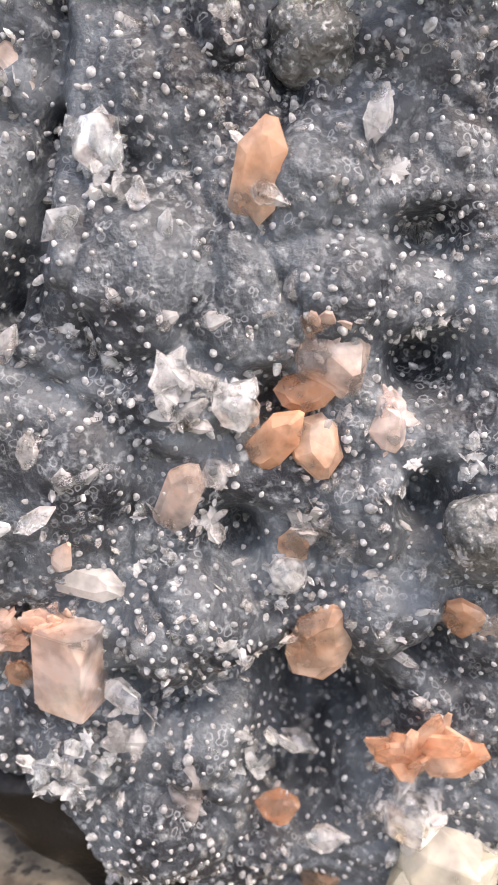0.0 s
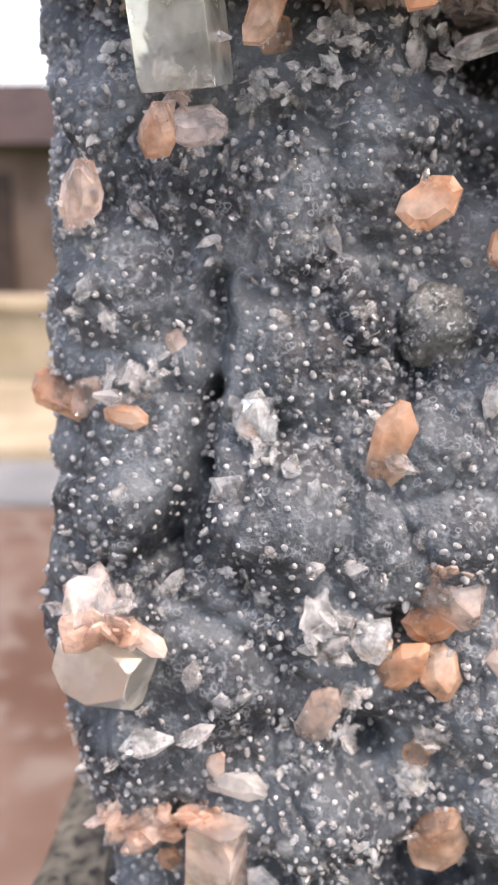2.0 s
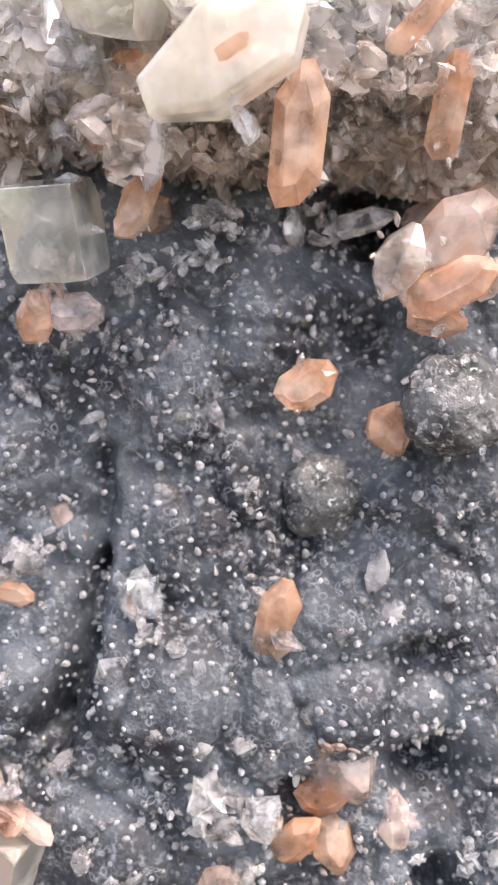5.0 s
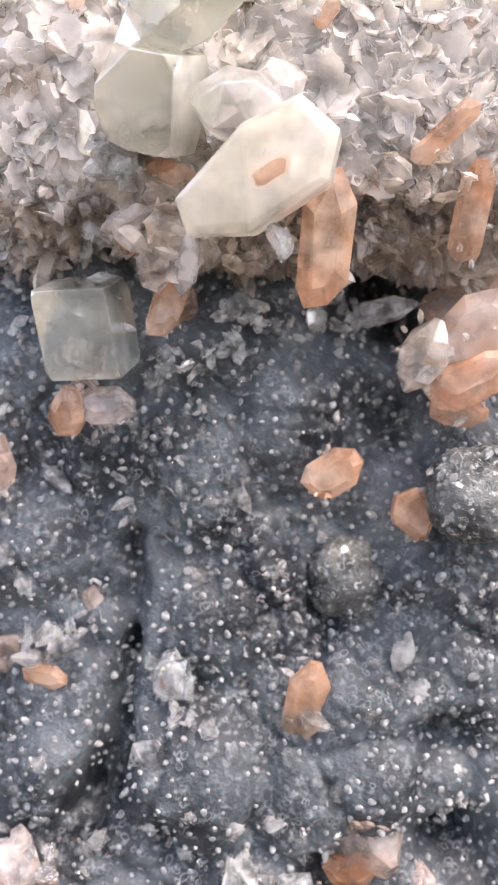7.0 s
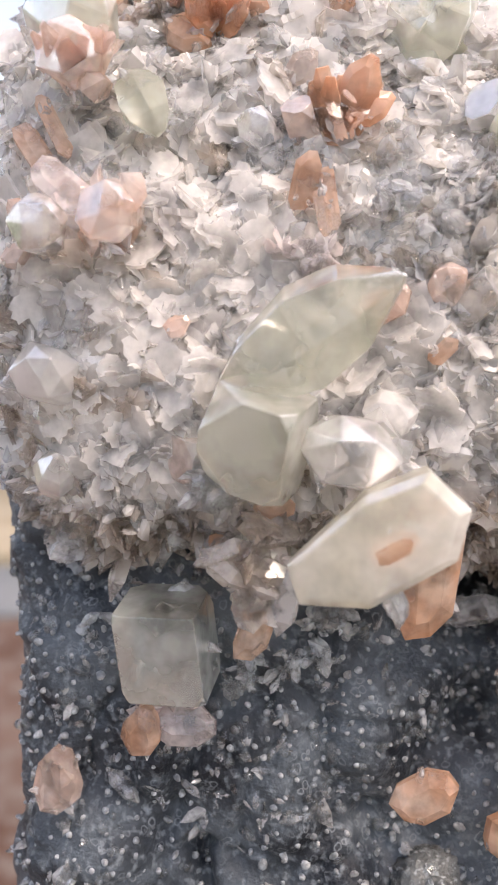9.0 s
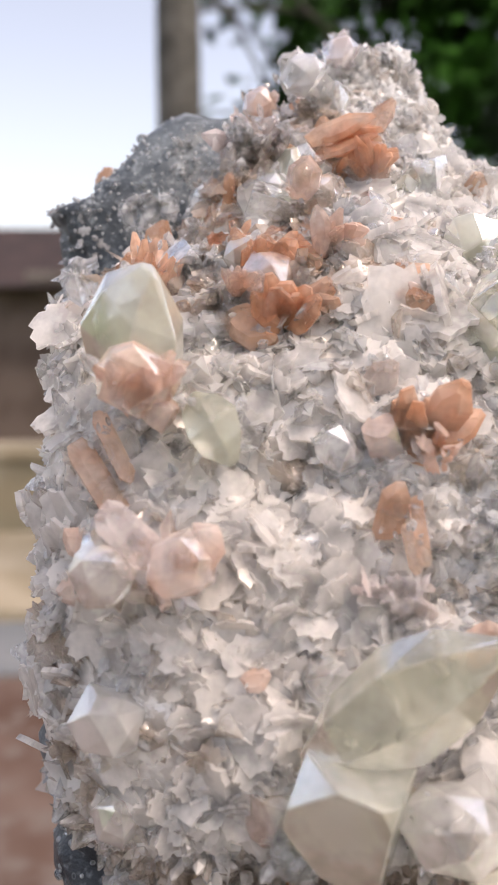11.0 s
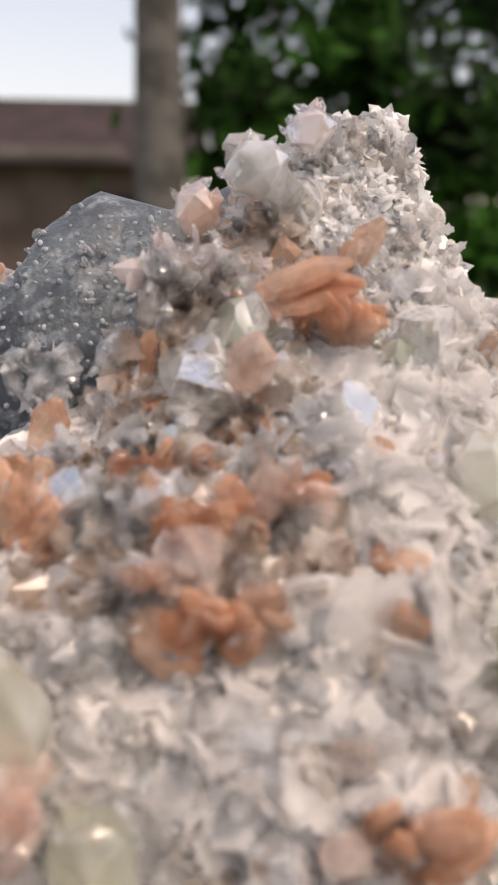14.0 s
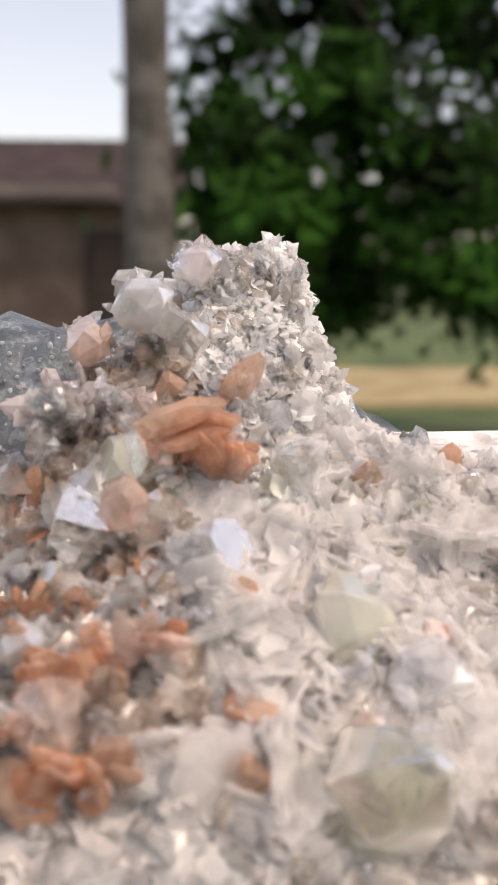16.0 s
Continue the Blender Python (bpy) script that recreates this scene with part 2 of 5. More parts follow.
M_BASALT = material("black_basalt", (0.003, 0.0028, 0.0028), 0.4, (0.011, 0.010, 0.0095), 70, (0.4, 0.64), 0.6, 500, spec=0.3)
M_GROUND = material("brown_paving", (0.085, 0.042, 0.026), 0.85, (0.15, 0.10, 0.078), 2.2, (0.4, 0.6), 0.4, 60, fine=(9, 0.5, 0.62, (0.16, 0.125, 0.105)))
M_GREYPAVE = material("blue_grey_concrete", (0.13, 0.145, 0.155), 0.85, (0.2, 0.21, 0.215), 1.5, (0.4, 0.6), 0.4, 60)
M_CREAMWALL = material("cream_render", (0.30, 0.25, 0.165), 0.85, (0.40, 0.34, 0.245), 2.5, (0.4, 0.6), 0.5, 80)
M_BRICK = material("brown_shed_wall", (0.10, 0.068, 0.055), 0.85, (0.16, 0.115, 0.095), 2.0, (0.4, 0.6), 0.5, 50)
M_ROOF = material("dark_brown_roof", (0.026, 0.015, 0.014), 0.8, (0.05, 0.03, 0.027), 3.0, (0.4, 0.6), 0.6, 40)
M_DOOR = material("dark_doorway_wood", (0.022, 0.012, 0.01), 0.7, (0.045, 0.028, 0.022), 6.0, (0.4, 0.6), 0.3, 40)
M_TRUNK = material("grey_bark", (0.055, 0.052, 0.044), 0.9, (0.13, 0.125, 0.11), 9.0, (0.38, 0.62), 1.0, 60)
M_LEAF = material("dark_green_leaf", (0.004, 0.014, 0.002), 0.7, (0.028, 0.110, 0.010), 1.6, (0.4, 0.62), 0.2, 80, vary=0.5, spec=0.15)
M_GRASS = material("grass", (0.05, 0.09, 0.025), 0.9, (0.12, 0.15, 0.05), 1.2, (0.4, 0.6), 0.8, 30)
M_STRAW = material("dry_grass", (0.30, 0.23, 0.11), 0.9, (0.42, 0.34, 0.18), 2.0, (0.4, 0.6), 0.8, 30)
M_GUTTER = material("dull_gutter_paint", (0.15, 0.125, 0.11), 0.6, (0.2, 0.17, 0.15), 3.0)


# ---- builders ----
def part(name, bm, mat, parent, label="", smooth=False):
    me = bpy.data.meshes.new(name)
    bm.normal_update()
    bm.to_mesh(me)
    bm.free()
    me.materials.append(mat)
    if smooth:
        for p in me.polygons:
            p.use_smooth = True
    ob = new(name, me)
    if parent:
        ob.parent = parent
        ob.matrix_parent_inverse = parent.matrix_world.inverted()
    if label:
        ob["label"] = label
    return ob


def add_box(bm, lo, hi):
    v = [bm.verts.new((x, y, z)) for z in (lo[2], hi[2]) for y in (lo[1], hi[1]) for x in (lo[0], hi[0])]
    for f in ((0, 2, 3, 1), (4, 5, 7, 6), (0, 1, 5, 4), (2, 6, 7, 3), (0, 4, 6, 2), (1, 3, 7, 5)):
        bm.faces.new([v[i] for i in f])


def box_bm(lo, hi, bevel=0.0):
    bm = bmesh.new()
    add_box(bm, lo, hi)
    if bevel:
        bmesh.ops.bevel(bm, geom=bm.edges[:], offset=bevel, segments=2, affect="EDGES")
    return bm


def anchor(name, x, y, z):
    e = new(name)
    e.location = (x, y, z)
    bpy.context.view_layer.update()
    return e


# ---- the garden round the stone ----
def garden():
    bm = bmesh.new()
    bmesh.ops.create_grid(bm, x_segments=80, y_segments=80, size=1.0)
    for v in bm.verts:
        v.co.x = v.co.x * abs(v.co.x) * 400
        v.co.y = v.co.y * abs(v.co.y) * 400
        d = math.hypot(v.co.x, v.co.y)
        v.co.z = noise.noise(v.co * 0.4) * 0.02 if d > 2 else 0.0
    tagged(part("ground", bm, M_GRASS, None), "short green grass ground of a garden", "ground", kind="structure")
    bm = bmesh.new()
    add_box(bm, (-14, -6, -0.05), (8, 3.6, 0.035))
    tagged(part("pavement", bm, M_GROUND, None), "brown mottled paving around the ledge", "pavement", kind="structure")
    bm = bmesh.new()
    add_box(bm, (-14, 3.604, -0.05), (-0.55, 4.3, 0.05))
    tagged(part("path", bm, M_GREYPAVE, None), "blue-grey concrete path strip", "path", kind="structure")
    bm = bmesh.new()
    add_box(bm, (-14, 4.304, -0.05), (-0.6, 6.2, 0.10))
    tagged(part("terrace", bm, M_CREAMWALL, None), "pale cream terrace slabs before a low wall", "terrace", kind="structure")
    bm = bmesh.new()
    add_box(bm, (0.6, 8.6, -0.05), (14, 11.5, 0.035))
    tagged(part("dry_lawn", bm, M_STRAW, None), "dry straw-coloured strip of lawn", "lawn", kind="structure")


garden()


def low_wall():
    w = anchor("garden_wall", -3.5, 6.6, 0)
    part("wall_body", box_bm((-9, 6.45, 0.0), (-1.2, 6.75, 0.56), 0.02), M_CREAMWALL, w)
    part("coping", box_bm((-9.03, 6.38, 0.562), (-1.17, 6.82, 0.66), 0.02), M_CREAMWALL, w)
    tagged(w, "low cream rendered garden wall with a coping", "wall")


low_wall()


def shed():
    w = anchor("brown_house", -4.5, 12.5, 0)
    part("wall", box_bm((-9.0, 10.9, 0.0), (-0.1, 14.0, 2.06)), M_BRICK, w)
    bm = bmesh.new()
    lo, hi = (-9.3, 10.55, 2.02), (0.15, 14.4, 2.9)
    a = [bm.verts.new(c) for c in ((lo[0], lo[1], lo[2]), (hi[0], lo[1], lo[2]), (hi[0], hi[1], lo[2]), (lo[0], hi[1], lo[2]),
                                   (lo[0], 12.4, hi[2]), (hi[0], 12.4, hi[2]))]
    for f in ((0, 1, 5, 4), (2, 3, 4, 5), (1, 2, 5), (3, 0, 4), (3, 2, 1, 0)):
        bm.faces.new([a[i] for i in f])
    part("roof", bm, M_ROOF, w)
    d = part("door", box_bm((-1.15, 10.84, 0.02), (-0.35, 10.897, 1.72), 0.01), M_DOOR, w)
    part("door_panel", box_bm((-1.05, 10.82, 0.15), (-0.45, 10.838, 1.6), 0.008), M_DOOR, d)
    part("gutter", box_bm((-2.1, 10.43, 2.06), (-0.75, 10.546, 2.2), 0.03), M_GUTTER, w)
    d = part("door", box_bm((-4.4, 10.84, 0.02), (-3.3, 10.897, 1.72), 0.01), M_DOOR, w)
    part("door_frame", box_bm((-4.62, 10.80, 0.02), (-4.404, 10.897, 1.74), 0.01), M_CREAMWALL, w, "cream painted door frame")
    tagged(w, "low brown house with a dark brown roof", "house")


shed()


def tree(x, y, r, height, crown, label, leaves, trunk_seen=True):
    w = anchor("tree", x, y, 0)
    bm = bmesh.new()
    rings, seg = 26, 18
    prev = None
    for i in range(rings + 1):
        h = height * i / rings
        rr = r * (1.25 - 0.25 * min(1, h / 0.8)) * (1 - 0.25 * h / height)
        ring = []
        for k in range(seg):
            a = 2 * math.pi * k / seg
            q = rr * (1 + 0.06 * noise.noise(Vector((math.cos(a) * 2, math.sin(a) * 2, h * 1.5))))
            ring.append(bm.verts.new((x + q * math.cos(a), y + q * math.sin(a), h)))
        if prev:
            for k in range(seg):
                bm.faces.new((prev[k], prev[(k + 1) % seg], ring[(k + 1) % seg], ring[k]))
        prev = ring
    bm.faces.new(prev)
    part("trunk", bm, M_TRUNK, w, smooth=True)
    rng = random.Random(7)
    cx, cy, cz, ax, ay, az = crown
    for k in range(7):
        bm = bmesh.new()
        start = Vector((x, y, height * (0.70 + 0.04 * k)))
        end = Vector((cx + ax * rng.uniform(-0.7, 0.7), cy + ay * rng.uniform(-0.5, 0.5), cz + az * rng.uniform(-0.5, 0.6)))
        prev = None
        for i in range(7):
            f = i / 6
            c = start.lerp(end, f) + Vector((0, 0, 0.25 * math.sin(f * 3.1)))
            rr = r * 0.16 * (1 - 0.85 * f)
            ring = [bm.verts.new(c + Vector((rr * math.cos(2.094 * j), rr * math.sin(2.094 * j), 0.4 * rr * math.sin(4 * j)))) for j in range(3)]
            if prev:
                for j in range(3):
                    bm.faces.new((prev[j], prev[(j + 1) % 3], ring[(j + 1) % 3], ring[j]))
            prev = ring
        part("branch", bm, M_TRUNK, w, smooth=True)
    verts, faces = [], []
    clumps = [(Vector((cx + ax * rng.uniform(-1, 1), cy + ay * rng.uniform(-1, 1), cz + az * rng.uniform(-1, 1))), rng.uniform(0.18, 0.40)) for _ in range(leaves // 100)]
    for c, cr in clumps:
        for _ in range(100):
            d = Vector((rng.gauss(0, 1), rng.gauss(0, 1), rng.gauss(0, 1))) * cr * 0.52
            p = c + d
            u = Vector((rng.gauss(0, 1), rng.gauss(0, 1), rng.gauss(0, 1))).normalized()
            v = u.orthogonal().normalized()
            n = u.cross(v)
            l, b = rng.uniform(0.06, 0.11), rng.uniform(0.025, 0.045)
            i = len(verts)
            verts += [p - u * l, p + v * b + n * 0.01, p + u * l, p - v * b + n * 0.01]
            faces += [(i, i + 1, i + 2, i + 3)]
    me = bpy.data.meshes.new("crown")
    me.from_pydata([tuple(v) for v in verts], [], faces)
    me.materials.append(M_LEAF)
    ob = new("crown", me)
    ob.parent = w
    ob.matrix_parent_inverse = w.matrix_world.inverted()
    tagged(ob, kind="stuff")
    tagged(w, label, "tree")


tree(-0.175, 4.6, 0.128, 4.2, (1.76, 6.0, 2.5, 1.62, 0.8, 1.4), "tree with a grey trunk and dense dark green leaves", 18500)


def ledge():
    bm = bmesh.new()
    nx, ny = 70, 110
    x0, x1, y0, y1, top = -0.089, 0.26, -0.35, 0.75, Z0 - 0.72 * S
    grid = []
    for j in range(ny + 1):
        row = []
        for i in range(nx + 1):
            x, y = x0 + (x1 - x0) * i / nx, y0 + (y1 - y0) * j / ny
            p = Vector((x, y, 0))
            edge = min(i, nx - i) / nx * (x1 - x0)
            dz = 0.0012 * noise.fractal(p * 60, 1.0, 2.0, 4) - 0.004 * math.exp(-edge / 0.004)
            row.append(bm.verts.new((x + (0.002 * noise.noise(p * 40) if i in (0, nx) else 0), y, top + dz)))
        grid.append(row)
    for j in range(ny):
        for i in range(nx):
            bm.faces.new((grid[j][i], grid[j][i + 1], grid[j + 1][i + 1], grid[j + 1][i]))
    low = [[bm.verts.new((v.co.x, v.co.y, 0.0)) for v in (r[0], r[-1])] for r in grid]
    for j in range(ny):
        bm.faces.new((grid[j][0], grid[j + 1][0], low[j + 1][0], low[j][0]))
        bm.faces.new((grid[j + 1][-1], grid[j][-1], low[j][1], low[j + 1][1]))
    bm.faces.new([*grid[0], low[0][1], low[0][0]])
    bm.faces.new([*reversed(grid[-1]), low[-1][0], low[-1][1]])
    tagged(part("stone_ledge", bm, M_STONE, None, smooth=True), "weathered stone ledge speckled with dark lichen", "ledge")


ledge()


# ---- the mineral specimen ----
specimen = anchor("mineral_specimen", *at(0.0, 0.95, -0.72))
tagged(specimen, "slate-blue chalcedony stone crusted with white and peach crystals", "mineral")
LUMPS = []


def lump(x, z, r, h):
    LUMPS.append((x, z, r, h))


for row in ((-0.115, -0.085, 0.075, 0.045), (-0.268, 0.130, 0.065, 0.04), (-0.255, -0.090, 0.050, 0.035), (-0.080, 0.045, 0.055, 0.03), (-0.114, 0.200, 0.075, 0.035),
            (0.052, -0.005, 0.046, 0.026), (0.068, -0.115, 0.046, 0.026), (0.099, 0.106, 0.045, 0.025), (0.175, 0.190, 0.055, 0.06), (0.177, 0.019, 0.036, 0.02),
            (0.100, -0.290, 0.048, 0.03), (-0.194, 0.210, 0.036, 0.02), (-0.050, -0.395, 0.064, 0.045), (-0.160, -0.549, 0.045, 0.03), (-0.022, -0.537, 0.045, 0.03),
            (-0.092, -0.625, 0.060, 0.03), (-0.244, -0.531, 0.045, 0.025), (-0.251, -0.341, 0.050, 0.025), (-0.143, -0.266, 0.048, 0.02), (0.215, -0.295, 0.060, 0.06),
            (0.125, -0.387, 0.050, 0.03), (0.000, -0.130, 0.046, 0.02), (-0.060, -0.205, 0.046, 0.02), (-0.010, 0.110, 0.046, 0.02), (0.000, 0.250, 0.06, 0.025)):
    lump(*row)
for row in ((0.105, 0.36, 0.065, -0.16), (0.10, 0.24, 0.04, -0.05), (0.150, -0.17, 0.035, -0.06), (0.145, -0.06, 0.03, -0.045), (0.150, -0.28, 0.03, -0.05),
            (0.072, -0.51, 0.058, -0.16), (0.055, -0.60, 0.04, -0.08), (0.165, -0.43, 0.03, -0.05), (0.03, -0.46, 0.03, -0.05), (-0.012, -0.324, 0.03, -0.045), (-0.107, -0.475, 0.025, -0.04), (-0.195, -0.42, 0.03, -0.03), (0.02, -0.20, 0.03, -0.05)):
    lump(*row)
# clefts between the knobs: two ends, half width, depth
CLEFTS = ((-0.165, 0.13, -0.175, 0.02, 0.014, 0.03), (-0.175, 0.02, -0.186, -0.06, 0.015, 0.045), (-0.186, -0.06, -0.217, -0.135, 0.017, 0.055), (-0.217, -0.135, -0.25, -0.155, 0.014, 0.035),
          (-0.20, -0.17, -0.13, -0.21, 0.012, 0.015), (0.021, -0.451, -0.06, -0.48, 0.014, 0.035), (-0.01, 0.16, 0.03, 0.05, 0.014, 0.02), (0.02, 0.06, 0.01, -0.06, 0.012, 0.018),
          (-0.155, 0.30, -0.20, 0.15, 0.012, 0.015), (-0.25, 0.05, -0.18, 0.03, 0.014, 0.02))


def table(z, rows):
    for a, b in zip(rows, rows[1:]):
        if z <= b[0]:
            f = max(0.0, (z - a[0]) / (b[0] - a[0]))
            f = f * f * (3 - 2 * f)
            return [p + (q - p) * f for p, q in zip(a[1:], b[1:])]
    return list(rows[-1][1:])


# height: left, right, front, back
BODY = ((-0.72, -0.11, 0.40, 0.745, 1.10), (-0.66, -0.20, 0.44, 0.722, 1.15), (-0.58, -0.272, 0.46, 0.715, 1.18), (-0.40, -0.305, 0.48, 0.712, 1.2), (-0.24, -0.350, 0.48, 0.722, 1.22),
        (-0.09, -0.338, 0.48, 0.742, 1.25), (0.05, -0.352, 0.48, 0.785, 1.25), (0.20, -0.350, 0.48, 0.812, 1.26), (0.30, -0.350, 0.48, 0.818, 1.27), (0.41, -0.362, 0.48, 0.862, 1.28),
        (0.60, -0.36, 0.48, 0.9, 1.30), (0.80, -0.350, 0.48, 0.99, 1.32), (0.90, -0.362, 0.36, 1.07, 1.32), (0.98, -0.376, 0.12, 1.085, 1.32), (0.998, -0.326, 0.08, 1.09, 1.31), (1.03, -0.302, 0.05, 1.10, 1.31),
        (1.07, -0.284, 0.0, 1.12, 1.29), (1.09, -0.268, -0.05, 1.13, 1.28), (1.10, -0.238, -0.12, 1.145, 1.26))
CRUST = ((0.385, -0.32, 0.45, 0.86, 1.2), (0.42, -0.34, 0.46, 0.785, 1.22), (0.46, -0.352, 0.47, 0.757, 1.24), (0.54, -0.36, 0.48, 0.748, 1.26), (0.62, -0.362, 0.48, 0.752, 1.27),
         (0.70, -0.362, 0.48, 0.762, 1.28), (0.78, -0.36, 0.48, 0.797, 1.28), (0.85, -0.352, 0.46, 0.850, 1.28), (0.90, -0.30, 0.42, 0.91, 1.28),
         (0.95, -0.235, 0.44, 0.985, 1.16), (0.985, -0.21, 0.40, 1.022, 1.11), (1.003, -0.18, 0.065, 1.045, 1.2), (1.02, -0.165, 0.048, 1.068, 1.28), (1.08, -0.125, 0.022, 1.105, 1.26), (1.12, -0.095, 0.006, 1.125, 1.22), (1.145, -0.08, -0.004, 1.14, 1.2))


def skin(rows, z, a, power):
    """A point of the outside: height z, angle a round it (0 right, -90 degrees towards the lens)."""
    l, r, f, b = table(z, rows)
    c, s = math.cos(a), math.sin(a)
    e = 2.0 / power
    x = (l + r) / 2 + (r - l) / 2 * math.copysign(abs(c) ** e, c)
    y = (f + b) / 2 + (b - f) / 2 * math.copysign(abs(s) ** e, s)
    return Vector((x, y, z))


def dents(x, z):
    """How far the stone stands out at a place of its front: domed knobs, hollows and clefts."""
    k = 0.0
    for cx, cz, r, h in LUMPS:
        d = ((x - cx) ** 2 + (z - cz) ** 2) / (r * r)
        if h > 0:
            if d < 1:
                k = max(k, 0.85 * h * (1 - d) ** 0.8)
        elif d < 4:
            k += 1.35 * h * math.exp(-d * 1.2)
    for x0, z0, x1, z1, w, h in CLEFTS:
        ux, uz = x1 - x0, z1 - z0
        f = max(0.0, min(1.0, ((x - x0) * ux + (z - z0) * uz) / (ux * ux + uz * uz)))
        d = math.hypot(x - x0 - f * ux, z - z0 - f * uz)
        if d < 3 * w:
            k -= h * math.exp(-(d / w) ** 2)
    return k


def body_point(z, a):
    p = skin(BODY, z, a, 6.0)
    q = Vector((p.x * 7, p.y * 7, p.z * 7))
    k = 0.020 * noise.noise(q) + 0.010 * noise.noise(q * 2.7) + 0.0035 * noise.noise(q * 8)
    if p.y < 0.98:
        warp = 0.012 * noise.noise(q * 3.0)
        k += dents(p.x + warp, p.z + 0.012 * noise.noise(q * 3.0 + Vector((5, 5, 5))))
    d = noise.voronoi(Vector((p.x * 8.5, p.y * 4, p.z * 8.5)) + Vector((noise.noise(q), noise.noise(q + Vector((9, 0, 0))), noise.noise(q + Vector((0, 9, 0))))) * 0.35)[0]
    k += 0.018 * (0.5 - min(d[0], 0.8)) - 0.008 * math.exp(-(d[1] - d[0]) / 0.07)
    e = noise.voronoi(Vector((p.x * 24, p.y * 12, p.z * 24)) + Vector((noise.noise(q * 2), noise.noise(q * 2 + Vector((9, 0, 0))), noise.noise(q * 2 + Vector((0, 9, 0))))) * 0.4)[0]
    k += 0.007 * (0.45 - min(e[0], 0.8) ** 2) - 0.002 * math.exp(-(e[1] - e[0]) / 0.08)
    if p.z > 0.98:   # the fin's crest is uneven and rounded
        f = min(1.0, (p.z - 0.98) / 0.12)
        p.z += f * (0.016 * noise.noise(Vector((p.x * 9, p.y * 5, 2.0))) + 0.010 * noise.noise(Vector((p.x * 30, p.y * 20, 4.0))) - 0.9 * max(0.0, abs(p.y - 1.2) - 0.03) * f)
    out = Vector((p.x - 0.06, p.y - 1.05, 0)).normalized()
    if p.y < 0.98 and -0.30 < p.x < 0.42:
        out = Vector((0, -1, 0)).lerp(out, 0.25)
    return p + out * k


def crust_point(z, a):
    p = skin(CRUST, z, a, 4.0)
    low = max(0.0, 1 - (z - 0.385) / 0.13)   # the lower lip hangs unevenly
    p.z += low * (0.035 * noise.noise(Vector((p.x * 9, 3.0, 0))) + 0.016 * noise.noise(Vector((p.x * 31, 7.0, 0))) + 0.006 + 0.04 * math.exp(-((p.x + 0.34) / 0.09) ** 2))
    q = Vector((p.x * 6, p.y * 6, p.z * 6))
    k = 0.030 * noise.noise(q) + 0.018 * noise.noise(q * 2.5) + 0.009 * noise.noise(q * 6.5)
    return p + Vector((p.x * 0.6, p.y - 1.05, 0.35)).normalized() * k


def rings(fn, z0, z1, nz, angles):
    verts, faces = [], []
    n = len(angles)
    for j in range(nz + 1):
        z = z0 + (z1 - z0) * j / nz
        verts += [at(*fn(z, a)) for a in angles]
    for j in range(nz):
        for i in range(n):
            faces.append((j * n + i, j * n + (i + 1) % n, (j + 1) * n + (i + 1) % n, (j + 1) * n + i))
    c0, c1 = len(verts), len(verts) + 1
    verts.append(sum((verts[i] for i in range(n)), Vector()) / n)
    verts.append(sum((verts[nz * n + i] for i in range(n)), Vector()) / n)
    for i in range(n):
        faces.append((c0, (i + 1) % n, i))
        faces.append((c1, nz * n + i, nz * n + (i + 1) % n))
    return verts, faces


def raw(name, verts, faces, mat, parent, label="", kind="", smooth=False):
    me = bpy.data.meshes.new(name)
    me.from_pydata([tuple(v) for v in verts], [], faces)
    me.materials.append(mat)
    if smooth:
        me.polygons.foreach_set("use_smooth", [True] * len(me.polygons))
    ob = new(name, me)
    ob.parent = parent
    ob.matrix_parent_inverse = parent.matrix_world.inverted()
    return tagged(ob, label, kind=kind)


def even_angles(n_front, n_back):
    """Angles whose points lie evenly over the flat front, more coarsely behind."""
    front = []
    for i in range(n_front):
        u = -0.999 + 1.998 * i / (n_front - 1)
        c = math.copysign(abs(u) ** 3.0, u)
        front.append(-math.acos(max(-1, min(1, c))))
    return front + [math.pi * (i + 0.5) / n_back for i in range(n_back)]


raw("chalcedony_body", *rings(body_point, -0.72, 0.862, 400, even_angles(300, 30)), M_DARK, specimen,
    "lumpy slate-blue chalcedony with frosted spots", smooth=True)
raw("chalcedony_fin", *rings(body_point, 0.86, 1.10, 40, even_angles(170, 30)), M_PALE, specimen,
    "paler blue-green fin of chalcedony behind the crust", smooth=True)
# the black rock that the chalcedony grew on shows as a bevel under its lower left
BASALT = ((-0.72, -0.185, -0.02, 0.748, 1.05), (-0.66, -0.242, -0.04, 0.735, 1.06), (-0.60, -0.292, -0.08, 0.742, 1.06), (-0.56, -0.296, -0.12, 0.78, 1.06), (-0.52, -0.26, -0.15, 0.84, 1.05))


def basalt_point(z, a):
    p = skin(BASALT, z, a, 5.0)
    q = p * 9
    return p + Vector((p.x - 0.06, p.y - 1.0, 0)).normalized() * (0.012 * noise.noise(q) + 0.005 * noise.noise(q * 3.1))


raw("basalt_base", *rings(basalt_point, -0.72, -0.52, 40, even_angles(110, 20)), M_BASALT, specimen, "smooth black basalt foot under the chalcedony", smooth=True)
raw("crystal_crust", *rings(crust_point, 0.385, 1.145, 110, even_angles(150, 24)), M_CRUST, specimen,
    "grey-white druse of small crystals", smooth=False)


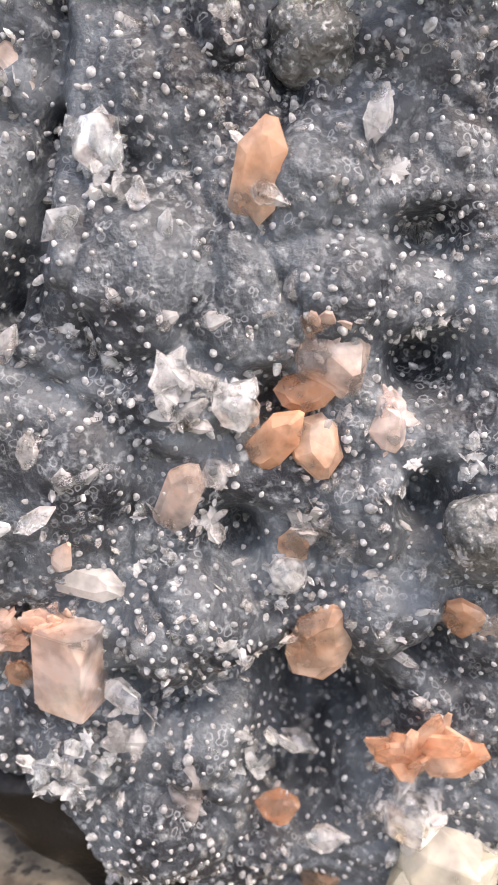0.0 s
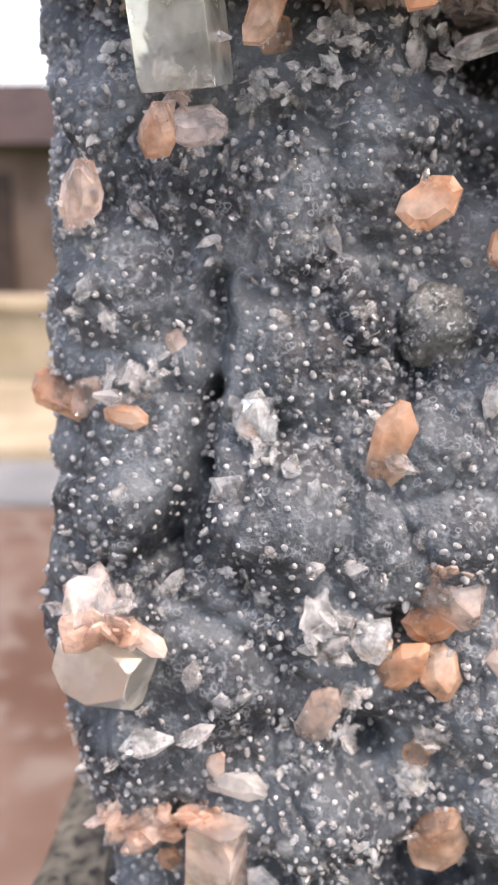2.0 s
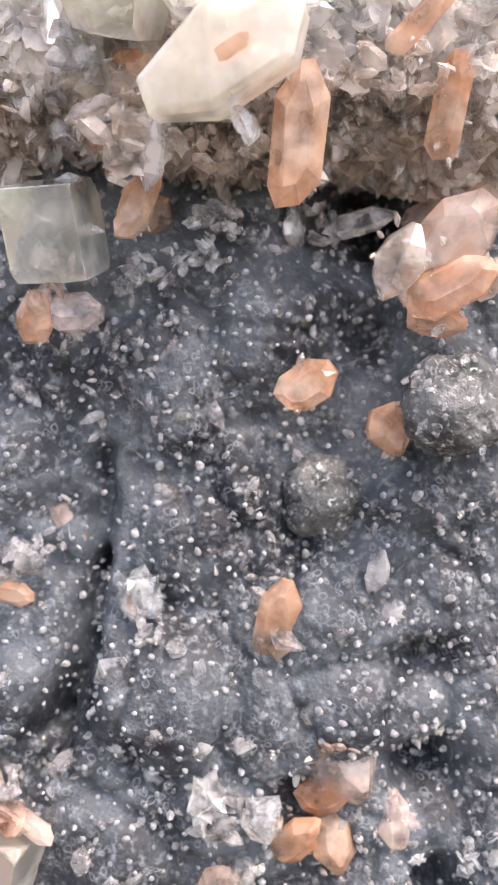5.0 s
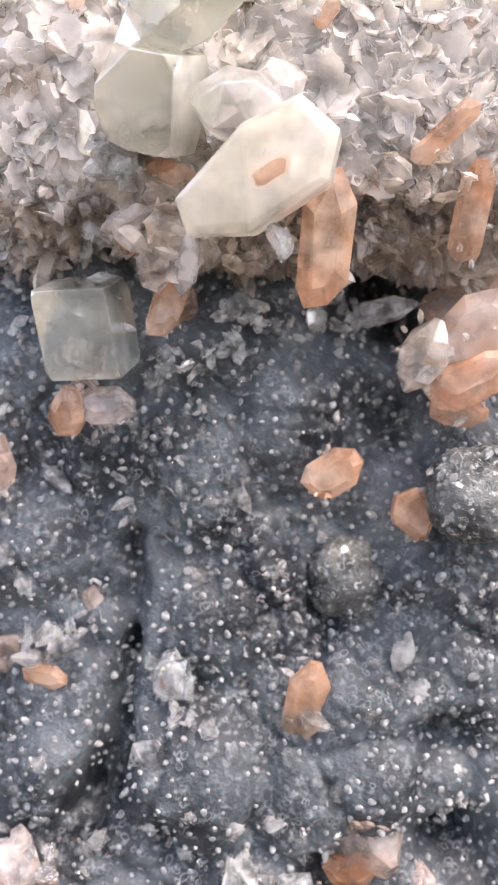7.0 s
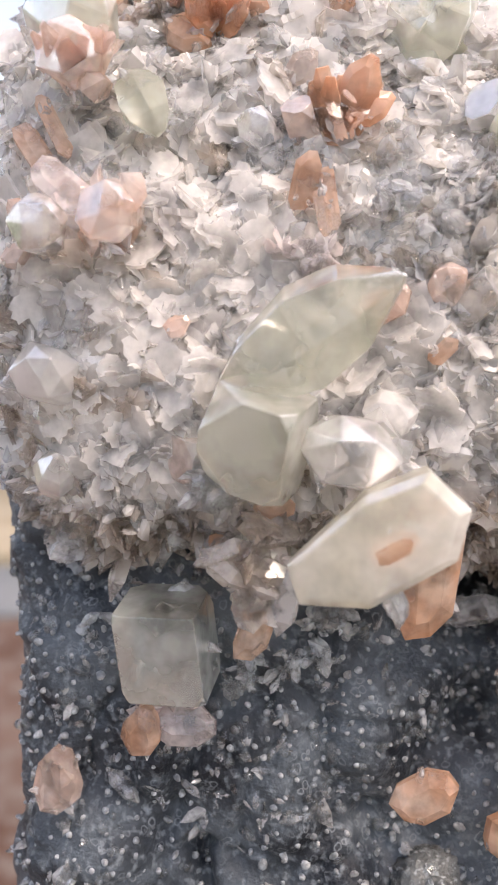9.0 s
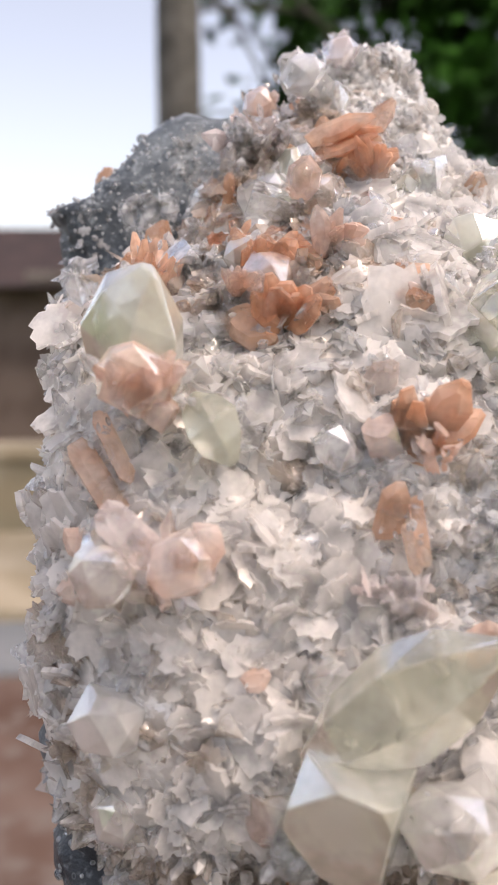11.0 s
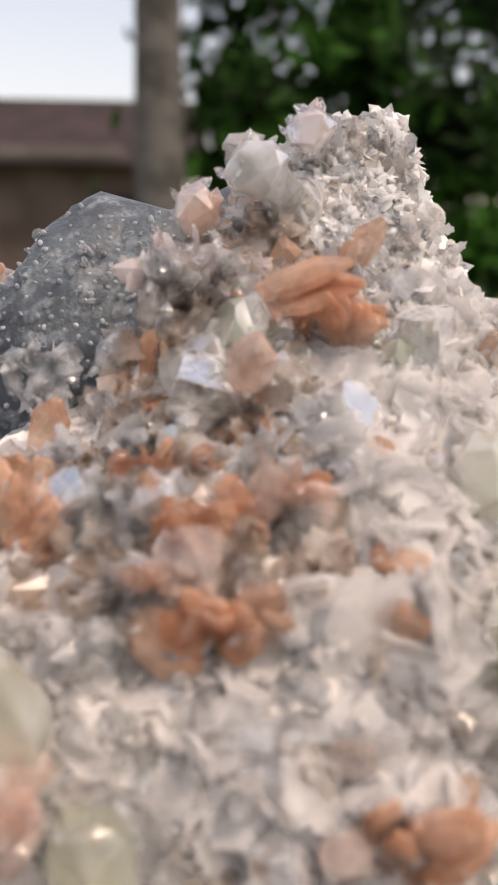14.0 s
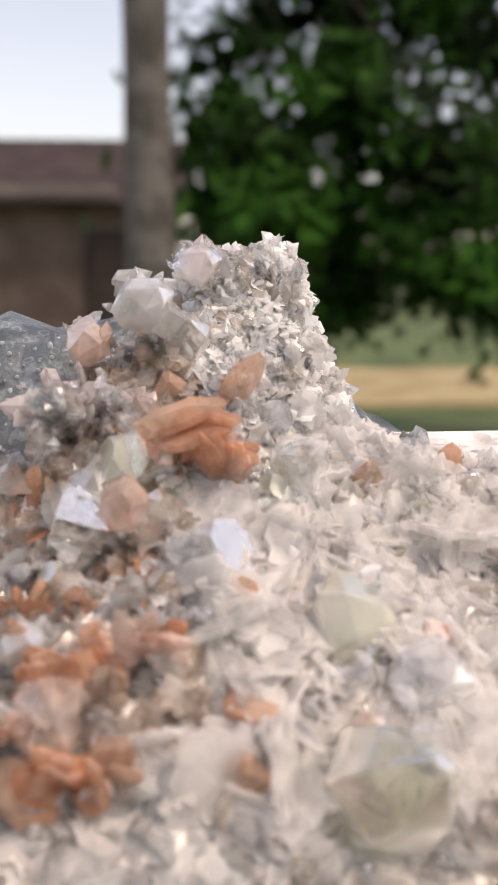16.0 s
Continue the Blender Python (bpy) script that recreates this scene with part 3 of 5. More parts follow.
# ---- crystals ----
def turned(a, tilt, spin):
    """Axes of a crystal: its length at a degrees clockwise from upright as seen from the front, leaning tilt degrees forward."""
    a, t, s = radians(a), radians(tilt), radians(spin)
    axis = Vector((math.sin(a) * math.cos(t), -math.sin(t), math.cos(a) * math.cos(t)))
    side = Vector((math.cos(a), 0, -math.sin(a)))
    face = side.cross(axis)
    u = side * math.cos(s) + face * math.sin(s)
    return Matrix((u, axis.cross(u) * -1, axis)).transposed()


def slab(bm, w, t, l, tip, rng, base, m3, j=0.06):
    """A tabular blade with a broad slanting rim and a blunt pointed end; m3 turns it, base is its middle."""
    k = [(-w, -l + tip * 0.7), (-w * rng.uniform(0.3, 0.7), -l), (w * rng.uniform(0.3, 0.8), -l + tip * 0.2), (w, -l + tip), (w, l - tip),
         (w * rng.uniform(0.1, 0.45), l), (-w * rng.uniform(0.1, 0.45), l * rng.uniform(0.94, 1.0)), (-w, l - tip * rng.uniform(0.8, 1.2))]
    k = [(x * (1 + rng.uniform(-j, j)), z * (1 + rng.uniform(-j, j) * 0.5)) for x, z in k]
    loops = []
    ox, oz = rng.uniform(-0.25, 0.25) * w, rng.uniform(-0.2, 0.2) * l
    for y, f, g in ((-t, 0.42, 0.66), (-t * 0.42, 1.0, 1.0), (t * 0.35, 1.0, 1.0), (t, 0.5, 0.7)):   # a broad slanting rim round a narrow flat
        loops.append([bm.verts.new(base + m3 @ Vector((x * f + ox * (1 - f), y * rng.uniform(0.92, 1.08), z * g + oz * (1 - g)))) for x, z in k])
    n = len(k)
    for p, q in zip(loops, loops[1:]):
        for i in range(n):
            bm.faces.new((p[i], p[(i + 1) % n], q[(i + 1) % n], q[i]))
    bm.faces.new(list(reversed(loops[0])))
    bm.faces.new(loops[-1])


def plate(bm, w, t, l, rng, base, m3):
    """A thin flake with a jagged rim, thickest in its middle."""
    n = rng.choice((12, 14, 16))
    rim = []
    for i in range(n):
        q = 2 * math.pi * (i + rng.uniform(-0.35, 0.35)) / n
        f = rng.uniform(0.60, 0.88) if i % 2 else rng.uniform(0.85, 1.15)
        rim.append(bm.verts.new(base + m3 @ Vector((w * f * math.cos(q), t * rng.uniform(-0.25, 0.25), l * f * math.sin(q)))))
    off = Vector((rng.uniform(-0.3, 0.3) * w, 0, rng.uniform(-0.3, 0.3) * l))
    for side in (1, -1):
        mid = bm.verts.new(base + m3 @ (off + Vector((0, side * t, 0))))
        for i in range(n):
            pair = (rim[i], rim[(i + 1) % n])
            bm.faces.new((mid, *(pair if side > 0 else pair[::-1])))


def chunk(bm, w, d, l, rng, base, m3):
    """A small many-faced lump: the hull of a few scattered corners."""
    pts = []
    for i in range(11):
        v = Vector((rng.gauss(0, 1), rng.gauss(0, 1), rng.gauss(0, 1))).normalized()
        pts.append(bm.verts.new(base + m3 @ Vector((v.x * w, v.y * d, v.z * l))))
    got = bmesh.ops.convex_hull(bm, input=pts)
    bad = [g for g in got["geom_interior"] + got["geom_unused"] if isinstance(g, bmesh.types.BMVert)]
    bmesh.ops.delete(bm, geom=list(set(bad)), context="VERTS")


CHIP_NAMES = {"clear_crystal": "clear_crystal", "white_crystal_flake": "white_crystal", "frosted_grey_quartz": "frosted_crystal",
              "beige_glassy_crystal": "beige_crystal", "pale_pink_blade": "pink_crystal", "blush_white_crystal": "pink_crystal"}


def spire(bm, w, d, l, tip, sides, rng, base, m3, both=True):
    """A prism of some sides with a point at the top, and below too."""
    ang = [2 * math.pi * (i + 0.5) / sides + rng.uniform(-0.12, 0.12) for i in range(sides)]
    off = Vector((rng.uniform(-0.25, 0.25) * w, rng.uniform(-0.25, 0.25) * d, 0))

    def ring(z, f):
        return [bm.verts.new(base + m3 @ Vector((w * f * math.cos(a), d * f * math.sin(a), z + rng.uniform(-0.04, 0.04) * l))) for a in ang]
    lo, hi = ring(-l + (tip if both else 0), 1.0), ring(l - tip, rng.uniform(0.88, 1.0))
    for i in range(sides):
        bm.faces.new((lo[i], lo[(i + 1) % sides], hi[(i + 1) % sides], hi[i]))
    cap = rng.uniform(0.05, 0.25)
    top = [bm.verts.new(base + m3 @ (Vector((w * cap * math.cos(a), d * cap * math.sin(a), l)) + off)) for a in ang]
    for i in range(sides):
        bm.faces.new((hi[i], hi[(i + 1) % sides], top[(i + 1) % sides], top[i]))
    bm.faces.new(top)
    if both:
        v = bm.verts.new(base + m3 @ Vector((0, 0, -l)))
        for i in range(sides):
            bm.faces.new((lo[(i + 1) % sides], lo[i], v))
    else:
        bm.faces.new(list(reversed(lo)))


def finish(name, bm, mat, seed_label=""):
    bmesh.ops.recalc_face_normals(bm, faces=bm.faces[:])
    return part(name, bm, mat, specimen, seed_label)


SMALL = {}   # the many tiny points round the larger crystals, by material


def satellites(c, hl, hw, n, rng, mat):
    """Small clear points grown round the foot and the rim of a larger crystal."""
    verts, faces = SMALL.setdefault(mat.name, (mat, [], []))[1:]
    for i in range(n):
        b2 = bmesh.new()
        g = rng.uniform(0, 6.283)
        u = max(0.0008, min(hl, hw) * rng.uniform(0.22, 0.5))
        o = Vector((math.cos(g) * hw * rng.uniform(0.7, 1.1), rng.uniform(-0.2, 0.5) * hw, math.sin(g) * hl * rng.uniform(0.7, 1.05)))
        spire(b2, u * rng.uniform(0.35, 0.6), u * rng.uniform(0.3, 0.5), u, u * rng.uniform(0.5, 0.8), rng.choice((4, 5, 6)), rng, c + o,
              turned(math.degrees(math.pi / 2 - g) + rng.uniform(-50, 50), rng.uniform(-10, 60), rng.uniform(0, 90)))
        bmesh.ops.recalc_face_normals(b2, faces=b2.faces[:])
        b2.verts.index_update()
        k = len(verts)
        verts += [v.co.copy() for v in b2.verts]
        faces += [tuple(v.index + k for v in f.verts) for f in b2.faces]
        b2.free()


def blade(x, y, z, l, w, a, tilt, mat, seed, name="orange_crystal", thick=0.42, spin=14, label=""):
    """One tabular crystal with small clear points round it."""
    rng = random.Random(seed)
    bm = bmesh.new()
    m3 = turned(a, tilt, spin + rng.uniform(-14, 14))
    c = at(x, y, z)
    hw, hl, ht = w * S / 2, l * S / 2, w * S * thick / 2
    slab(bm, hw, ht, hl, min(hl * 0.8, hw * rng.uniform(0.75, 1.25)), rng, c, m3, 0.05)
    satellites(c, hl, hw, 7, rng, M_CLEAR)
    return finish(name, bm, mat, label)


def sheaf(x, y, z, l, w, a, tilt, mat, seed, n=6, spread=45, name="orange_crystal", label=""):
    """Thick blades grown together side by side, fanning out from one root."""
    rng = random.Random(seed)
    c = at(x, y, z)
    count = n + 4
    for i in range(count):
        bm = bmesh.new()
        f = (i + rng.uniform(0.2, 0.8)) / count * 2 - 1
        m3 = turned(a + f * spread * 0.9, tilt + rng.uniform(-30, 24), rng.uniform(-40, 40))
        hl = l * S * 0.34 * rng.uniform(0.7, 1.1)
        hw = w * S * rng.uniform(0.11, 0.19)
        o = Vector((f * w * S * 0.24, rng.uniform(-0.16, 0.10) * w * S, rng.uniform(-0.1, 0.1) * l * S))
        slab(bm, hw, hw * rng.uniform(0.22, 0.36), hl, hl * rng.uniform(0.5, 0.9), rng, c + o + m3 @ Vector((0, 0, hl * 0.25)), m3)
        finish(name, bm, mat, label)
    satellites(c, l * S * 0.4, w * S * 0.4, 5, rng, M_CLEAR)


def point(x, y, z, l, w, a, tilt, mat, seed, name="clear_crystal", sides=6, tip=0.7, flat=0.7, both=True, label=""):
    rng = random.Random(seed)
    bm = bmesh.new()
    spire(bm, w * S / 2, w * S / 2 * flat, l * S / 2, min(l * S * 0.48, w * S * tip), sides, rng, at(x, y, z), turned(a, tilt, rng.uniform(0, 60)), both)
    return finish(name, bm, mat, label)


def block(x, y, z, l, w, a, tilt, mat, seed, spin=25, name="green_crystal", label="", form="lump", depth=0.85, cut=0.1, chips=6):
    """A thick crystal of flat facets. lump: uneven polyhedron; box: near-square with cut corners; leaf: lens that narrows to both ends; chisel: slab with one slanted pointed end."""
    rng = random.Random(seed)
    bm = bmesh.new()
    if form == "box":
        for sx in (-0.5, 0.5):
            for sy in (-0.5, 0.5):
                for sz in (-0.5, 0.5):
                    k = cut * rng.uniform(0.3, 1.6)
                    for d in ((-sx, 0, 0), (0, -sy, 0), (0, 0, -sz)):
                        bm.verts.new(Vector((sx, sy, sz)) + Vector(d) * min(2 * k * rng.uniform(0.7, 1.3), 0.9))
    elif form == "leaf":
        for zz, r in ((-0.5, 0.06), (-0.3, 0.36), (-0.02, 0.5), (0.24, 0.40), (0.5, 0.10)):
            for i in range(6):
                g = 2 * math.pi * (i + 0.2) / 6
                bm.verts.new((r * math.cos(g) * rng.uniform(0.92, 1.06), r * math.sin(g), zz + rng.uniform(-0.03, 0.03)))
    elif form == "chisel":
        for px, pz, k in ((-0.5, 0.1, 0.5), (-0.42, 0.44, 0.5), (0.1, 0.5, 0.45), (0.48, 0.3, 0.4), (0.5, -0.2, 0.45), (0.16, -0.5, 0.3), (-0.24, -0.44, 0.3)):
            for py in (-k, k):
                bm.verts.new((px, py * rng.uniform(0.85, 1.0), pz))
                bm.verts.new((px * 0.86, py * 1.25, pz * 0.86))
    else:
        for i in range(24):   # corners spread evenly over a rounded box
            h, g = 1 - 2 * (i + rng.uniform(0.2, 0.8)) / 24, 2.4 * i + rng.uniform(-0.3, 0.3)
            v = Vector((math.sqrt(1 - h * h) * math.cos(g), math.sqrt(1 - h * h) * math.sin(g), h))
            bm.verts.new(v * 0.47 / max(abs(v.x), abs(v.y), abs(v.z)) ** 0.5 * rng.uniform(0.88, 1.06))
    got = bmesh.ops.convex_hull(bm, input=bm.verts[:])
    bmesh.ops.delete(bm, geom=list({v for v in got["geom_interior"] + got["geom_unused"] if isinstance(v, bmesh.types.BMVert)}), context="VERTS")
    bmesh.ops.dissolve_limit(bm, angle_limit=0.12, verts=bm.verts[:], edges=bm.edges[:])
    bmesh.ops.bevel(bm, geom=bm.edges[:], offset=0.012, segments=1, affect="EDGES")
    m3 = turned(a, tilt, spin)
    c = at(x, y, z)
    q = Vector((rng.uniform(-0.1, 0.1), rng.uniform(-0.1, 0.1), rng.uniform(-0.1, 0.1)))
    for v in bm.verts:
        p = v.co
        v.co = c + m3 @ Vector(((p.x + q.x * p.z) * w * S, (p.y + q.y * p.z) * w * S * depth, (p.z + q.z * p.x) * l * S))
    for i in range(4 if form == "lump" else 0):   # smaller ones grown into it
        b2 = bmesh.new()
        v = Vector((rng.gauss(0, 1), rng.uniform(-1.2, 0.2), rng.gauss(0, 1))).normalized()
        k = rng.uniform(0.16, 0.34)
        chunk(b2, w * S * k, w * S * k * 0.9, l * S * k * 1.2, rng, c + m3 @ Vector((v.x * w * S * 0.42, v.y * w * S * 0.42 * depth, v.z * l * S * 0.42)), m3 @ turned(rng.uniform(0, 360), rng.uniform(-40, 40), rng.uniform(0, 90)))
        finish(name, b2, mat, label)
    satellites(c, l * S * 0.5, w * S * 0.5, chips, rng, mat if mat in (M_CLEAR, M_FROST, M_AMBERCLEAR) else M_CLEAR)
    return finish(name, bm, mat, label)


def clump(x, y, z, l, w, a, tilt, mat, seed, n=12, size=0.4, name="", label=""):
    """A loose group of small points and plates over an oval l long and w wide."""
    rng = random.Random(seed)
    c, m = at(x, y, z), turned(a, 0, 0)
    name = name or CHIP_NAMES.get(mat.name, "small_crystal")
    for i in range(n):
        bm = bmesh.new()
        r, q = math.sqrt(rng.random()) * 0.5, rng.uniform(0, 6.283)
        o = m @ Vector((r * math.cos(q) * w * S, 0, r * math.sin(q) * l * S))
        m3 = turned(rng.uniform(0, 360), rng.uniform(5, 75), rng.uniform(0, 90))
        hl = min(l, w) * S * size * rng.uniform(0.45, 1.0)
        hw = hl * rng.uniform(0.32, 0.6)
        k = rng.random()
        if k < 0.35:
            chunk(bm, hw * 1.1, hw * 0.9, hl * 0.8, rng, c + o + Vector((0, -hl * 0.2, 0)), m3)
        elif k < 0.7:
            spire(bm, hw, hw * rng.uniform(0.5, 1), hl, hw * rng.uniform(0.8, 1.5), rng.choice((4, 5, 6)), rng, c + o + Vector((0, -hl * 0.2, 0)), m3)
        else:
            plate(bm, hw * 1.3, hw * rng.uniform(0.12, 0.25), hl, rng, c + o + Vector((0, -hl * 0.2, 0)), m3)
        finish(name, bm, mat, label)


def nodule(x, y, z, r, seed, mat=None, name="frosted_nodule"):
    bm = bmesh.new()
    bmesh.ops.create_icosphere(bm, subdivisions=5, radius=1.0)
    c = at(x, y, z)
    o = Vector((seed * 3.1, 0, 0))
    for v in bm.verts:
        n = v.co.normalized()
        cell = noise.voronoi(n * 6 + o)[0]
        k = 1 + 0.22 * noise.noise(n * 1.6 + o) - 0.05 * (cell[1] - cell[0] < 0.1) - 0.03 * cell[0] + 0.04 * noise.noise(n * 14)
        v.co = c + n * k * r * S
    part(name, bm, mat or M_NODULE, specimen, smooth=True)
    rng = random.Random(seed)
    for i in range(26):   # small clear crystals grown over it
        v = Vector((rng.uniform(-1, 1), rng.uniform(-1, 0.1), rng.uniform(-0.8, 1))).normalized()
        b2 = bmesh.new()
        u = r * S * rng.uniform(0.07, 0.2)
        spire(b2, u * 0.6, u * 0.45, u, u * 0.6, rng.choice((4, 5, 6)), rng, c + v * r * S * 0.98, turned(rng.uniform(0, 360), rng.uniform(0, 60), rng.uniform(0, 90)))
        finish("frosted_crystal", b2, M_FROST)


blade(0.004, 0.747, -0.015, 0.092, 0.039, 12, 8, M_ORANGE, 1)
point(0.011, 0.742, -0.029, 0.044, 0.028, 118, 20, M_CLEAR, 2)
blade(0.067, 0.723, -0.413, 0.086, 0.052, 18, 10, M_ORANGE, 3, thick=.6)
blade(0.040, 0.734, -0.330, 0.044, 0.027, 5, 10, M_ORANGE, 4)
block(0.035, 0.725, -0.351, 0.036, 0.041, 10, 0, M_FROST, 5, name="frosted_crystal")
blade(0.068, 0.737, -0.155, 0.075, 0.060, 160, 25, M_PINK, 6, thick=.7, name="peach_crystal")
sheaf(0.060, 0.732, -0.135, 0.066, 0.057, 20, 35, M_PINK, 7, n=5, name="peach_crystal")
blade(0.022, 0.723, -0.227, 0.068, 0.034, 38, 15, M_ORANGE, 8, thick=.6)
blade(0.057, 0.728, -0.233, 0.056, 0.042, 172, 20, M_ORANGE, 9, thick=.6)
blade(0.048, 0.735, -0.187, 0.054, 0.034, 70, 10, M_RUST, 10)
blade(-0.058, 0.715, -0.276, 0.074, 0.032, 20, 15, M_PINK, 11, name="pink_crystal")
block(-0.029, 0.715, -0.254, 0.030, 0.030, 10, 5, M_CLEAR, 12, name="clear_crystal")
clump(-0.027, 0.728, -0.296, 0.060, 0.045, 60, 0, M_CLEAR, 13, n=12)
block(-0.157, 0.715, -0.439, 0.088, 0.052, 3, 8, M_PINK, 14, form="box", cut=.16, name="peach_crystal", depth=.8, chips=9)
sheaf(-0.171, 0.725, -0.405, 0.063, 0.058, -30, 40, M_PINK, 15, n=7, name="peach_crystal")
blade(-0.208, 0.731, -0.457, 0.033, 0.027, 20, 20, M_ORANGE, 16)
clump(-0.240, 0.728, -0.414, 0.069, 0.063, 90, 0, M_PINK, 17, n=22, name="pink_crystal")
blade(-0.144, 0.724, -0.358, 0.077, 0.031, 98, 15, M_WHITE, 18, name="white_crystal")
point(-0.159, 0.710, -0.332, 0.040, 0.025, 30, 25, M_PINK, 19, name="peach_crystal")
blade(-0.055, 0.707, -0.567, 0.087, 0.034, 10, 10, M_BLUSH, 20, name="pink_crystal")
clump(-0.007, 0.723, -0.527, 0.114, 0.049, 95, 0, M_FROST, 21, n=24, size=.5)
point(0.054, 0.776, -0.557, 0.043, 0.023, 120, 15, M_CLEAR, 22)
blade(0.033, 0.722, -0.593, 0.044, 0.033, 60, 15, M_RUST, 23)
blade(0.081, 0.765, -0.709, 0.048, 0.042, 80, 15, M_RUST, 24)
point(0.079, 0.732, -0.637, 0.054, 0.031, 60, 20, M_CLEAR, 25)
clump(-0.162, 0.699, -0.529, 0.074, 0.058, 80, 0, M_FROST, 26, n=20)
clump(-0.102, 0.711, -0.487, 0.058, 0.042, 20, 0, M_CLEAR, 27, n=10, size=.6)
sheaf(0.163, 0.720, -0.523, 0.115, 0.100, 5, 35, M_ORANGE, 28, n=6, spread=75)
blade(0.155, 0.737, -0.549, 0.070, 0.038, -20, 20, M_PINK, 29, name="pink_crystal")
blade(0.194, 0.724, -0.529, 0.058, 0.032, 70, 20, M_ORANGE, 30)
block(0.159, 0.726, -0.601, 0.065, 0.071, 20, 0, M_CLEAR, 31, name="clear_crystal")
block(0.200, 0.727, -0.665, 0.094, 0.111, 30, 10, M_CREAM, 32, name="cream_crystal")
blade(0.192, 0.719, -0.387, 0.045, 0.035, -30, 15, M_ORANGE, 33)
blade(0.218, 0.726, -0.402, 0.030, 0.025, 20, 15, M_PINK, 34, name="pink_crystal")
block(0.117, 0.727, -0.217, 0.040, 0.035, 10, 5, M_PINK, 35, name="peach_crystal")
clump(0.197, 0.710, -0.237, 0.051, 0.042, 40, 0, M_FROST, 36, n=16)
nodule(0.190, 0.679, -0.287, 0.032, 37)
block(-0.263, 0.730, -0.232, 0.064, 0.084, 10, 5, M_CREAM, 38, form="box", cut=.34, name="cream_crystal")
sheaf(-0.262, 0.705, -0.186, 0.085, 0.095, 25, 45, M_PINK, 39, n=7, spread=85, name="peach_crystal")
blade(-0.224, 0.700, -0.194, 0.055, 0.020, 108, 30, M_PINK, 40, name="peach_crystal")
block(-0.281, 0.720, -0.171, 0.055, 0.070, 70, 20, M_BLUSH, 41, name="pink_crystal")
blade(-0.320, 0.829, 0.013, 0.082, 0.041, 110, 15, M_ORANGE, 42, thick=.6)
blade(-0.250, 0.777, 0.003, 0.047, 0.023, 95, 15, M_ORANGE, 43)
blade(-0.291, 0.802, 0.016, 0.051, 0.034, 20, 15, M_PINK, 44, name="peach_crystal")
clump(-0.242, 0.785, 0.037, 0.072, 0.044, 80, 0, M_CLEAR, 45, n=18, size=.5)
blade(-0.197, 0.805, 0.067, 0.050, 0.025, 145, 10, M_PINK, 46, name="peach_crystal")
clump(-0.266, 0.736, -0.418, 0.054, 0.048, 90, 0, M_PINK, 48, n=12, name="pink_crystal")
clump(-0.302, 0.763, -0.334, 0.042, 0.036, 90, 0, M_PINK, 49, n=10, name="pink_crystal")
blade(0.032, 0.772, 0.204, 0.060, 0.040, 55, 10, M_ORANGE, 50, thick=.6)
blade(0.109, 0.775, 0.162, 0.050, 0.040, 170, 12, M_ORANGE, 51, thick=.8)
point(0.132, 0.786, 0.163, 0.041, 0.023, 20, 10, M_CLEAR, 52)
blade(-0.214, 0.775, 0.266, 0.050, 0.034, 8, 15, M_ORANGE, 53, thick=.7)
blade(-0.178, 0.775, 0.271, 0.055, 0.036, 86, 12, M_BLUSH, 54, name="pink_crystal", thick=.6)
clump(-0.201, 0.780, 0.298, 0.045, 0.075, 90, 0, M_BLUSH, 55, n=22, size=.35, name="pink_crystal")
block(-0.192, 0.775, 0.343, 0.082, 0.070, -3, 10, M_GREYGREEN, 56, spin=14, form="box", cut=.13, depth=.85)
point(-0.278, 0.878, 0.374, 0.053, 0.047, 150, 10, M_CLEAR, 57, sides=5)
clump(-0.252, 0.831, 0.332, 0.053, 0.042, 90, 0, M_FROST, 58, n=12)
blade(-0.116, 0.765, 0.369, 0.075, 0.028, 18, -10, M_ORANGE, 59, thick=.8)
clump(-0.057, 0.810, 0.337, 0.060, 0.065, -25, 0, M_FROST, 60, n=34, size=.28)
clump(-0.109, 0.800, 0.306, 0.034, 0.078, -15, 0, M_FROST, 61, n=26, size=.4)
point(0.084, 0.840, 0.350, 0.075, 0.030, 75, 15, M_CLEAR, 62)
clump(0.067, 0.860, 0.344, 0.040, 0.060, 0, 0, M_CLEAR, 63, n=10, size=.4)
point(0.025, 0.869, 0.359, 0.038, 0.022, 180, 10, M_CLEAR, 64)
nodule(0.049, 0.808, 0.089, 0.040, 65)
point(0.079, 0.817, 0.116, 0.037, 0.033, 60, 20, M_CLEAR, 66, sides=5)
nodule(0.157, 0.732, 0.190, 0.048, 67)
blade(0.160, 0.729, 0.207, 0.035, 0.020, 90, 10, M_WHITE, 68, name="white_crystal")
point(0.098, 0.753, 0.032, 0.047, 0.024, 5, 10, M_CLEAR, 69)
point(-0.235, 0.813, 0.194, 0.043, 0.017, 135, 12, M_CLEAR, 70)
point(-0.125, 0.822, 0.167, 0.060, 0.033, 10, 8, M_FROST, 71, name="frosted_crystal")
point(-0.108, 0.805, 0.155, 0.054, 0.021, 60, 15, M_CLEAR, 72)
point(-0.058, 0.804, 0.179, 0.048, 0.018, 150, 15, M_CLEAR, 73)
point(-0.086, 0.795, 0.172, 0.032, 0.015, 80, 15, M_CLEAR, 74)
point(-0.094, 0.796, 0.092, 0.038, 0.019, 140, 10, M_CLEAR, 75)
point(-0.030, 0.784, 0.048, 0.040, 0.018, 160, 10, M_CLEAR, 76)
block(-0.124, 0.757, 0.007, 0.053, 0.042, -10, 5, M_FROST, 77, name="frosted_crystal")
clump(-0.115, 0.738, -0.019, 0.031, 0.031, 0, 0, M_CLEAR, 78, n=9)
